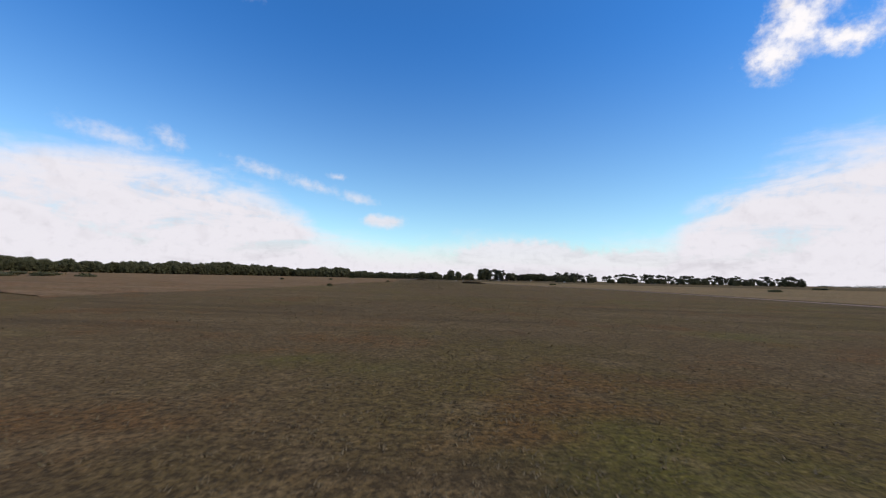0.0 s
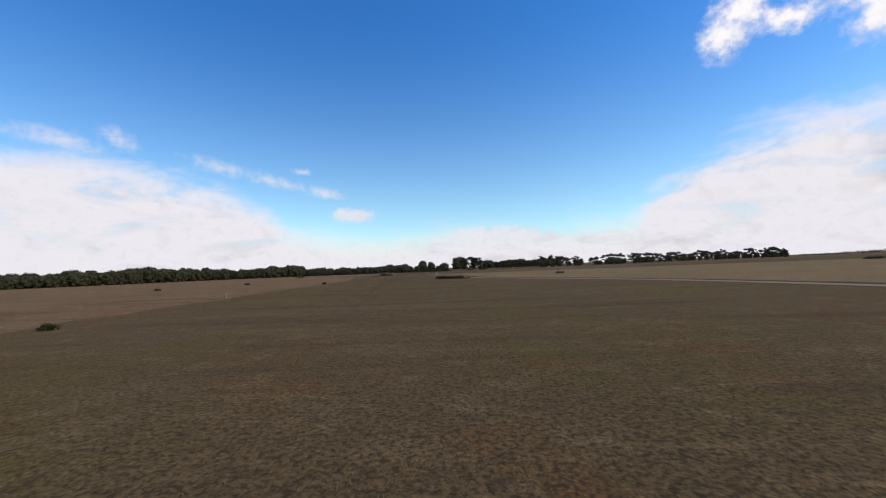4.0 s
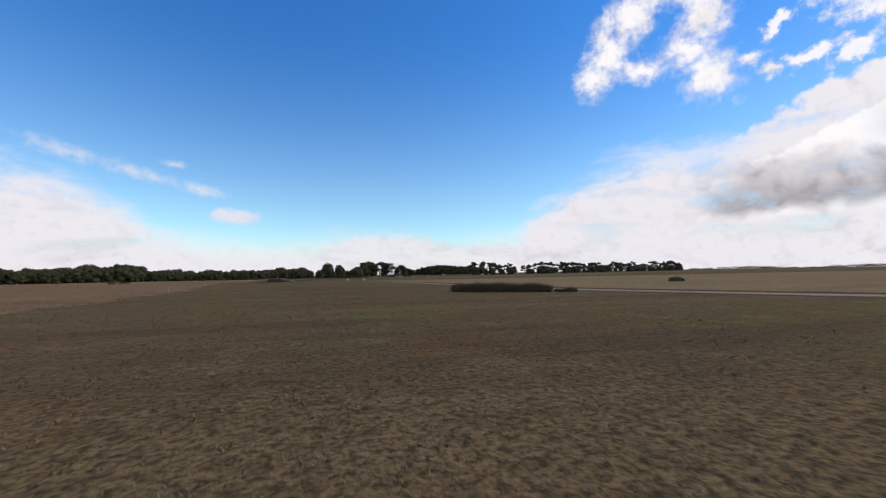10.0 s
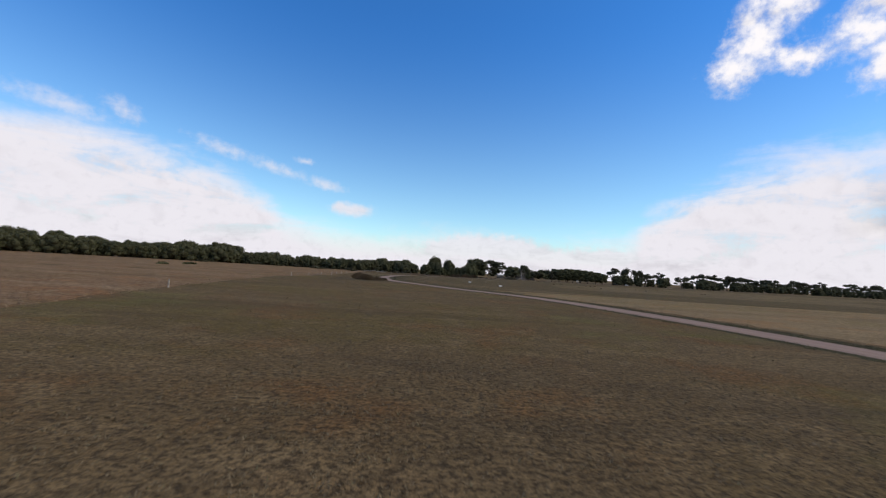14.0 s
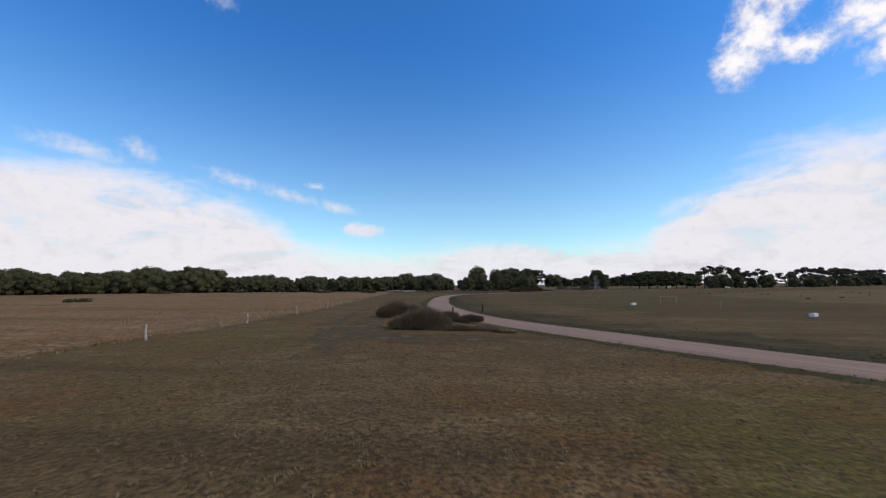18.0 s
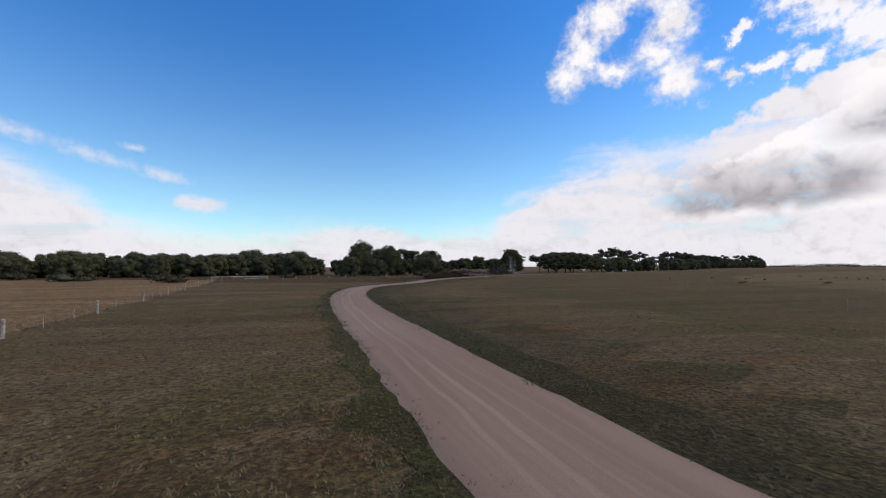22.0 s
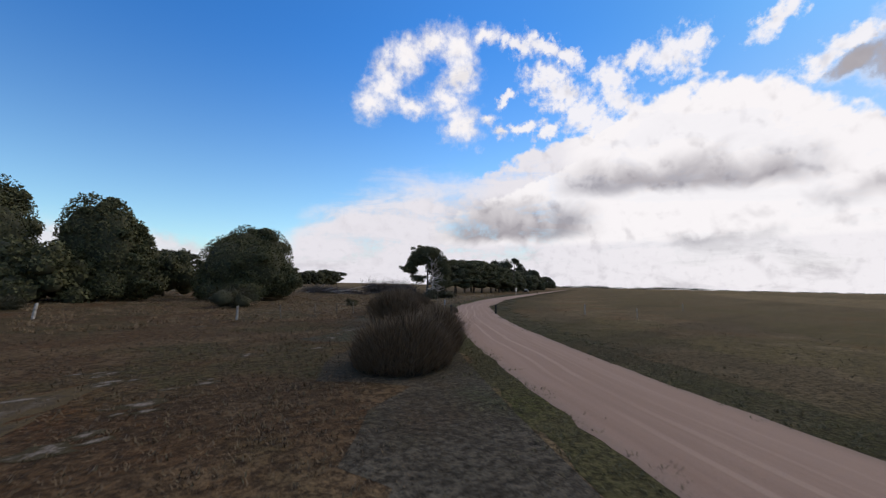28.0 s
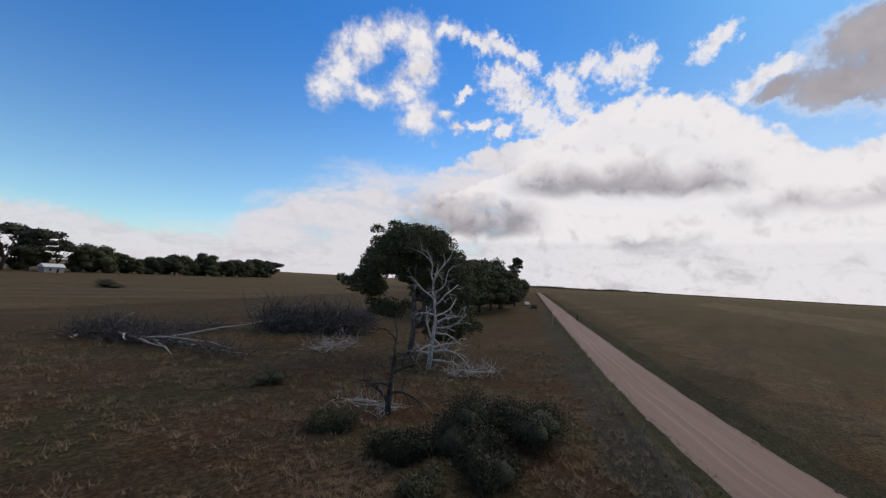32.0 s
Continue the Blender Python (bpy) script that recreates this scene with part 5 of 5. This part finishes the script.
plant(GUMS, 46.5, 640, 11.5, 0.95)


def crooked(r, start, way, length, radius, depth, droop=-0.03):
    """A dead limb with its smaller limbs."""
    bends = 6 if depth > 1 else 5
    pts, d, p = [Vector(start)], Vector(way).normalized(), Vector(start)
    for i in range(bends):
        d = (d + Vector(r.normal(0, 0.24, 3)) + Vector((0, 0, droop))).normalized()
        p = p + d * length / bends
        p.z = max(p.z, 0.06)
        pts.append(p.copy())
    rad = [radius * (1 - 0.72 * i / bends) for i in range(bends + 1)]
    pieces = [tube(pts, rad, 7 if depth > 1 else 4)]
    if depth:
        for i in range(2, bends + 1):
            for _ in range(2 if depth == 1 else 1):
                e = (pts[i] - pts[i - 1]).normalized() + Vector(r.normal(0, 0.75, 3))
                pieces += crooked(r, pts[i], e, length * r.uniform(0.28, 0.5), rad[i] * 0.62, depth - 1, droop)
    return pieces


def flag_gum(x, y, h, turn):
    """A bare leaning stem with its leaves blown to one side."""
    r = np.random.default_rng(88)
    root = new("gum_tree")
    root.matrix_basis = at(x, y, 0, turn)
    lobes = [(1.6, 0, h * 0.95, 2.4, 1.6, 0.7), (4.0, 0.4, h * 0.9, 2.2, 1.5, 0.6), (-0.8, 0, h * 0.98, 1.3, 1.0, 0.5), (5.8, 0, h * 0.84, 1.4, 1.0, 0.5)]
    v, f = join([tube([(0, 0, -0.2), (-0.5, 0.2, h * 0.4), (-0.2, 0, h * 0.75), (0.8, 0, h * 0.95)], [0.3, 0.24, 0.17, 0.08], 7), tube([(-0.2, 0, h * 0.75), (2, 0.2, h * 0.84), (4.4, 0.2, h * 0.88)], [0.12, 0.09, 0.04], 5)])
    part("trunk", mesh_of("trunk", v, f, M_BARK, True), root)
    part("crown", tri_mesh("crown", clump_leaves(r, lobes, 1500, 0.5), M_GUM), root)
    return tagged(root, "tall leaning gum with a wind-blown flag of leaves", "tree")


flag_gum(113, 657, 17.2, 0.3)


def dead_tree(x, y, h, seed, mat, label, limbs, thick=0.22, name="dead_tree", lean=(0.02, 0)):
    r = np.random.default_rng(seed)
    root = new(name)
    root.matrix_basis = at(x, y)
    pts, rad = limb(r, (0, 0, -0.2), (*lean, 1), h * 0.72, thick, 7, 0.06, 0.15)
    part("trunk", mesh_of("trunk", *tube(pts, rad, 9), mat, True), root)
    for height, bearing, lift, length in limbs:
        k = min(int(height * 7), 6)
        s = pts[k].lerp(pts[k + 1], height * 7 - k)
        a = radians(bearing)
        pieces = crooked(r, s, (math.sin(a), math.cos(a), lift), length, thick * (0.62 - 0.32 * height), 2, -0.04 if lift < 0.6 else 0.02)
        part("branch", mesh_of("branch", *join(pieces), mat, True), root)
    return tagged(root, label, "dead tree")


# limbs: place along the trunk, bearing, steepness, length
dead_tree(11.9, 608.5, 11.6, 301, M_DEAD, "tall bleached dead tree with bare twisted limbs",
          [(0.98, 330, 2.2, 3.4), (0.98, 120, 2.0, 3.2), (0.85, 135, 0.7, 3.2), (0.8, 310, 0.8, 2.6), (0.72, 130, 0.35, 3.0), (0.62, 320, 0.3, 2.2), (0.55, 145, 0.2, 2.6),
           (0.42, 125, 0.1, 2.4), (0.34, 300, 1.2, 3.2), (0.25, 140, 0.3, 3.0), (0.18, 310, 0.5, 2.6), (0.68, 40, 0.6, 2.2), (0.5, 220, 0.5, 1.8), (0.28, 215, 0.3, 2.0),
           (0.9, 60, 1.1, 2.4), (0.93, 230, 0.9, 2.2), (0.6, 120, 0.0, 3.4), (0.48, 150, -0.25, 3.2), (0.36, 115, -0.3, 3.4), (0.22, 130, -0.1, 3.6), (0.3, 330, -0.2, 2.6), (0.12, 150, 0.2, 3.0)], 0.25)
dead_tree(0.9, 602.0, 6.4, 302, M_STEM, "dark slender dead stem with broken branches",
          [(0.98, 90, 1.6, 2.6), (0.98, 300, 1.4, 1.8), (0.8, 110, 0.9, 2.2), (0.55, 120, 0.8, 2.0), (0.4, 310, 0.5, 1.8), (0.3, 120, 0.2, 2.2), (0.2, 315, 0.2, 2.4), (0.65, 220, 0.6, 1.4)], 0.2)


def brush(x, y, length, width, h, turn, count, seed, label, mat, thick=0.07, logs=3, twig=None):
    """A heap of fallen limbs."""
    r = np.random.default_rng(seed)
    root = new("brush_pile")
    root.matrix_basis = at(x, y, 0, turn)
    for i in range(logs):
        p, q = limb(r, (r.uniform(-0.5, 0) * length, r.normal(0, 0.3) * width, 0.15 + 0.2 * i * h / 3), (1, r.normal(0, 0.3), r.uniform(-0.02, 0.05)), length * r.uniform(0.35, 0.6), thick * 2.2, 6, 0.07)
        p = [Vector((v.x, v.y, max(v.z, 0.12))) for v in p]
        part("log", mesh_of("log", *tube(p, q, 7), mat, True), root)
    pieces = []
    for i in range(count):
        s = (r.uniform(-0.5, 0.5) * length, r.normal(0, 0.28) * width, r.uniform(0.05, 0.6) * h)
        p, q = limb(r, s, (r.normal(), r.normal(), r.uniform(-0.1, 0.8)), r.uniform(0.5, 1.5) * h, thick * r.uniform(0.25, 0.8), 4, 0.4)
        pieces.append(tube([Vector((v.x, v.y, max(v.z, 0.03))) for v in p], q, 4))
    tagged(part("brushwood", mesh_of("brushwood", *join(pieces), twig or mat), root), "tangle of thin dead twigs", kind="stuff")
    return tagged(root, label, "brush pile")


brush(-2.0, 632, 22, 3.4, 1.3, -1.28, 560, 401, "heap of bleached fallen branches on dry grass", M_DEAD, 0.07, 7, M_TWIG)
brush(-4.0, 639, 11, 5.0, 2.0, -1.2, 1100, 402, "dark grey heap of fallen twigs and bleached logs", M_DEAD, 0.07, 4, M_TWIG)
brush(3, 640, 9, 4.0, 1.5, 0.2, 380, 407, "dark grey heap of fallen twigs", M_TWIG, 0.06, 3)
brush(16.5, 634, 14, 7.0, 3.4, -0.9, 1500, 403, "tall grey heap of dead brushwood", M_TWIG, 0.11, 5)
brush(24, 638, 9, 5.0, 2.6, -0.4, 800, 408, "tall grey heap of dead brushwood", M_TWIG, 0.07, 3)
brush(10.5, 621, 6, 3.5, 1.6, 0.3, 160, 404, "bleached fallen crown of dead branches", M_DEAD, 0.05, 3)
brush(13.2, 604.4, 5, 2.2, 1.3, -0.5, 110, 405, "bleached broken limbs under the dead tree", M_DEAD, 0.05, 3)
brush(0.2, 603.2, 4.0, 2.0, 1.2, 2.2, 60, 406, "bleached broken limbs on the grass", M_DEAD, 0.04, 2)


# ---- small things ----
def box(name, sx, sy, sz, mat, z=0.0, bevel=0.02):
    b = bmesh.new()
    bmesh.ops.create_cube(b, size=1)
    bmesh.ops.scale(b, verts=b.verts, vec=(sx, sy, sz))
    bmesh.ops.translate(b, verts=b.verts, vec=(0, 0, z + sz / 2))
    bmesh.ops.bevel(b, geom=list(b.edges), offset=bevel, segments=2, affect="EDGES")
    me = bpy.data.meshes.new(name)
    b.to_mesh(me), b.free()
    me.materials.append(mat)
    return me


def drum(x, y):
    root = new("water_trough")
    root.matrix_basis = at(x, y, 0, 0.6)
    part("tub", box("tub", 1.15, 0.55, 0.42, M_WHITE, 0.08, 0.06), root)
    for sx in (-0.4, 0.4):
        part("foot", box("foot", 0.16, 0.5, 0.1, M_GREYPOLY), root, "grey foot", (sx, 0, 0))
    return tagged(root, "white trough on short legs in the field", "trough", "white troughs")


drum(-40.1, 400), drum(-30, 372)


def jump(x, y, turn, w, h):
    """A white tube frame, open below."""
    root = new("goal_frame")
    root.matrix_basis = at(x, y, 0, turn)
    for sx in (-w / 2, w / 2):
        part("upright", mesh_of("upright", *tube([(sx, 0, -0.1), (sx, 0, h)], [0.035, 0.035], 8), M_POST), root)
    part("crossbar", mesh_of("crossbar", *tube([(-w / 2, 0, h), (w / 2, 0, h)], [0.035, 0.035], 8), M_POST), root)
    return tagged(root, "white tube frame standing in the short grass", "frame", "white frames")


jump(-31.5, 405, 0.2, 3.4, 1.5), jump(-14.2, 552, 0.6, 0.9, 1.2)
for x, y in [(-15.5, 545.5), (8, 548), (-38, 428), (-12, 470), (-29, 392)]:
    ob = new("stake", STRUT)
    ob.matrix_basis = at(x, y, 0, x, 1.6, 1.2)
    tagged(ob, "thin pale stake in the short grass", "stake", "stakes in the field")

root = new("cable_marker")
root.matrix_basis = at(-16.4, 573.8, 0, 0.5)
part("body", box("body", 0.2, 0.14, 0.95, M_GREYPOLY, -0.1, 0.03), root)
part("cap", box("cap", 0.24, 0.18, 0.07, M_GREYPOLY, 0.84, 0.02), root, "darker grey cap")
tagged(root, "blue-grey plastic cable marker beside the wire fence", "marker post")

root = new("road_sign")
root.matrix_basis = at(66.5, 621.5, 0, radians(25))
for s in (-0.9, 0.9):
    part("leg", mesh_of("leg", *tube([(s, 0, -0.2), (s, 0, 2.4)], [0.06, 0.06], 7), M_POST), root)
part("panel", box("panel", 2.6, 0.06, 1.2, M_WHITE, 1.3, 0.01), root, "white panel")
for i in range(3):
    part("writing_bar", box("writing_bar", 1.8 - 0.3 * i, 0.012, 0.12, M_DARKPOST, 2.15 - 0.3 * i, 0.003), root, "dark bar of writing", (0, -0.04, 0))
tagged(root, "white board sign on two posts at the road end", "sign")

root = new("farm_gate")
root.matrix_basis = at(80, 624.5, 0, radians(-62))
for s in (-2.9, 2.9):
    part("gate_post", mesh_of("gate_post", *tube([(s, 0, -0.2), (s, 0, 1.4)], [0.12, 0.12], 8), M_DARKPOST), root)
tagged(root, "pair of dark gate posts across the gravel road", "gate")


def car(x, y, turn, paint, label):
    root = new("car")
    root.matrix_basis = at(x, y, 0, turn)
    side_v = [(-2.1, 0.35), (-2.15, 0.8), (-1.9, 0.95), (-1.5, 1.42), (0.35, 1.45), (1.0, 1.0), (2.0, 0.85), (2.15, 0.6), (2.1, 0.35)]
    v = [(a, -0.85, c) for a, c in side_v] + [(a, 0.85, c) for a, c in side_v]
    n = len(side_v)
    f = [tuple(range(n)), tuple(range(2 * n - 1, n - 1, -1))] + [(i, i + n, (i + 1) % n + n, (i + 1) % n) for i in range(n)]
    part("body", mesh_of("body", v, f, paint), root)
    glass = simple("car_glass", (0.02, 0.025, 0.03), (0.03, 0.035, 0.04), 3, 0.1)
    for y2 in (-0.86, 0.86):
        part("window", mesh_of("window", [(-1.55, y2, 1.0), (-1.3, y2, 1.36), (0.3, y2, 1.38), (0.8, y2, 1.02)], [(0, 1, 2, 3)], glass), root, "dark side glass")
    for wx in (-1.35, 1.35):
        for wy in (-0.8, 0.8):
            part("wheel", mesh_of("wheel", *tube([(wx, wy - 0.1, 0.33), (wx, wy + 0.1, 0.33)], [0.33, 0.33], 14), M_DARKPOST), root, "black tyre")
    return tagged(root, label, "car", "cars parked at the road end")


car(112, 649, 0.5, M_DARKPOST, "dark car parked at the road end")
car(128, 660, 0.4, M_WHITE, "white car parked at the road end")


def shed(x, y, turn):
    root = new("shed")
    root.matrix_basis = at(x, y, 0, turn)
    part("wall", box("wall", 9, 6, 3.2, M_WALLS, 0, 0.03), root, "pale walls")
    part("roof", mesh_of("roof", [(-5, -3.5, 3.1), (5, -3.5, 3.1), (5, 3.5, 3.1), (-5, 3.5, 3.1), (-5, 0, 5), (5, 0, 5)], [(0, 1, 5, 4), (3, 4, 5, 2), (0, 4, 3), (1, 2, 5), (0, 3, 2, 1)], M_WHITE), root, "pale pitched roof")
    part("door", box("door", 1.0, 0.08, 2.1, M_DARKPOST, 0, 0.01), root, "dark door", (1.5, -3.02, 0))
    part("window", box("window", 1.2, 0.08, 1.0, M_DARKPOST, 1.1, 0.01), root, "dark window", (-1.8, -3.02, 0))
    return tagged(root, "small pale house with a pitched roof", "house")


shed(20, 900, 0.3)

# ---- grass, nearest the way ----
lane = np.array([(e[0], e[1]) for _, e, _, _ in PATH])
full = np.concatenate([lane[i] + (lane[i + 1] - lane[i]) * np.linspace(0, 1, 12, endpoint=False)[:, None] for i in range(len(lane) - 1)] + [lane[-1:] + np.array([[9, 8]]) * k for k in range(0, 6)])


def tufts(name, xy, hmin, hmax, width, material, label, per=5, seed=1):
    r = np.random.default_rng(seed)
    n = len(xy)
    ht = r.uniform(hmin, hmax, (n, 1, 1))
    a = r.uniform(0, 6.283, (n, per, 1))
    root = np.concatenate([np.repeat(xy[:, None, :], per, 1) + r.normal(0, 0.07, (n, per, 2)), np.full((n, per, 1), -0.01)], 2)
    out = np.concatenate([np.cos(a) * ht * 0.8, np.sin(a) * ht * 0.8, ht * r.uniform(0.4, 0.9, (n, per, 1))], 2)
    w = np.concatenate([-np.sin(a), np.cos(a), 0 * a], 2) * width * r.uniform(0.6, 1.3, (n, per, 1))
    ob = new(name, tri_mesh(name, np.stack([root - w, root + w, root + out], 2).reshape(-1, 3), material))
    return tagged(ob, label, "grass", kind="stuff")


def scatter(n, reach, seed, near=2.2):
    r = np.random.default_rng(seed)
    p = full[r.integers(len(full), size=n)]
    a, d = r.uniform(0, 6.283, n), reach * r.random(n) ** near
    return p + np.stack([np.cos(a) * d, np.sin(a) * d], 1)


def from_road(xy):
    best = np.full(len(xy), 1e9)
    for q in ROAD[::3]:
        best = np.minimum(best, ((xy - q) ** 2).sum(1))
    return np.sqrt(best)


LX, LY = line[:, 0], line[:, 1]
xy = scatter(140000, 38, 11, 1.0)
d = from_road(xy)
fx = np.interp(xy[:, 1], LY, LX)
order = np.argsort(ROAD[:, 1])
rx = np.interp(xy[:, 1], ROAD[order, 1], ROAD[order, 0])
clumpy = np.array([noise.noise((x * 0.9, y * 0.9, 0)) for x, y in xy]) > -0.12
clear = (d > 3.2) & clumpy
tall = (xy[:, 1] < 545) & (xy[:, 0] < fx)
rough = ~tall & (xy[:, 1] > 514) & (xy[:, 0] < rx) & (d > np.interp(xy[:, 1], [530, 546, 564, 577], [6.0, 8.5, 10.5, 5.0]))
olive = ~tall & ~rough & (xy[:, 1] > 350) & ((xy[:, 0] > rx) | (xy[:, 1] > 518))
tufts("short_grass", xy[~tall & ~rough & ~olive & clear], 0.06, 0.15, 0.018, M_BLADE, "short dry grass tufts over the plain", 6, 21)
tufts("tall_grass", xy[tall], 0.16, 0.42, 0.022, M_TALL, "tall reddish dry grass tufts in the paddock", 6, 22)
tufts("rough_grass", xy[rough & (d > 3.2)], 0.06, 0.19, 0.016, M_ROUGHBLADE, "dark red-brown grass tufts of the rough paddock", 6, 24)
tufts("olive_grass", xy[olive & clear], 0.05, 0.13, 0.018, M_OLIVEBLADE, "short olive grass tufts beyond the gravel road", 5, 25)
edge_pts = np.concatenate([ROAD + side * (s * o)[:, None] for s, o in ((-1, 2.25 + 1.7 * rng.random(len(ROAD)) ** 1.6), (1, 2.3 + 3.2 * rng.random(len(ROAD)) ** 1.6))])
edge_pts = np.repeat(edge_pts, 18, 0) + rng.normal(0, 0.45, (len(edge_pts) * 18, 2))
de = from_road(edge_pts)
tufts("verge_grass", edge_pts[de > 2.15], 0.07, 0.20, 0.016, M_GREENBLADE, "greener grass tufts along the gravel edge", 6, 23)
tx = np.stack([rng.uniform(-62, 30, 11000), rng.uniform(560, 650, 11000)], 1)
tx = tx[(tx[:, 0] < np.interp(tx[:, 1], ROAD[order, 1], ROAD[order, 0]) - 6.5) & (np.array([noise.noise((x * 0.22, y * 0.22, 4)) for x, y in tx]) > -0.16)]
tx = np.repeat(tx, 3, 0) + rng.normal(0, 0.16, (len(tx) * 3, 2))
tufts("dry_tussocks", tx, 0.20, 0.48, 0.015, M_STRAW, "pale dry tussocks in the rough paddock", 8, 26)
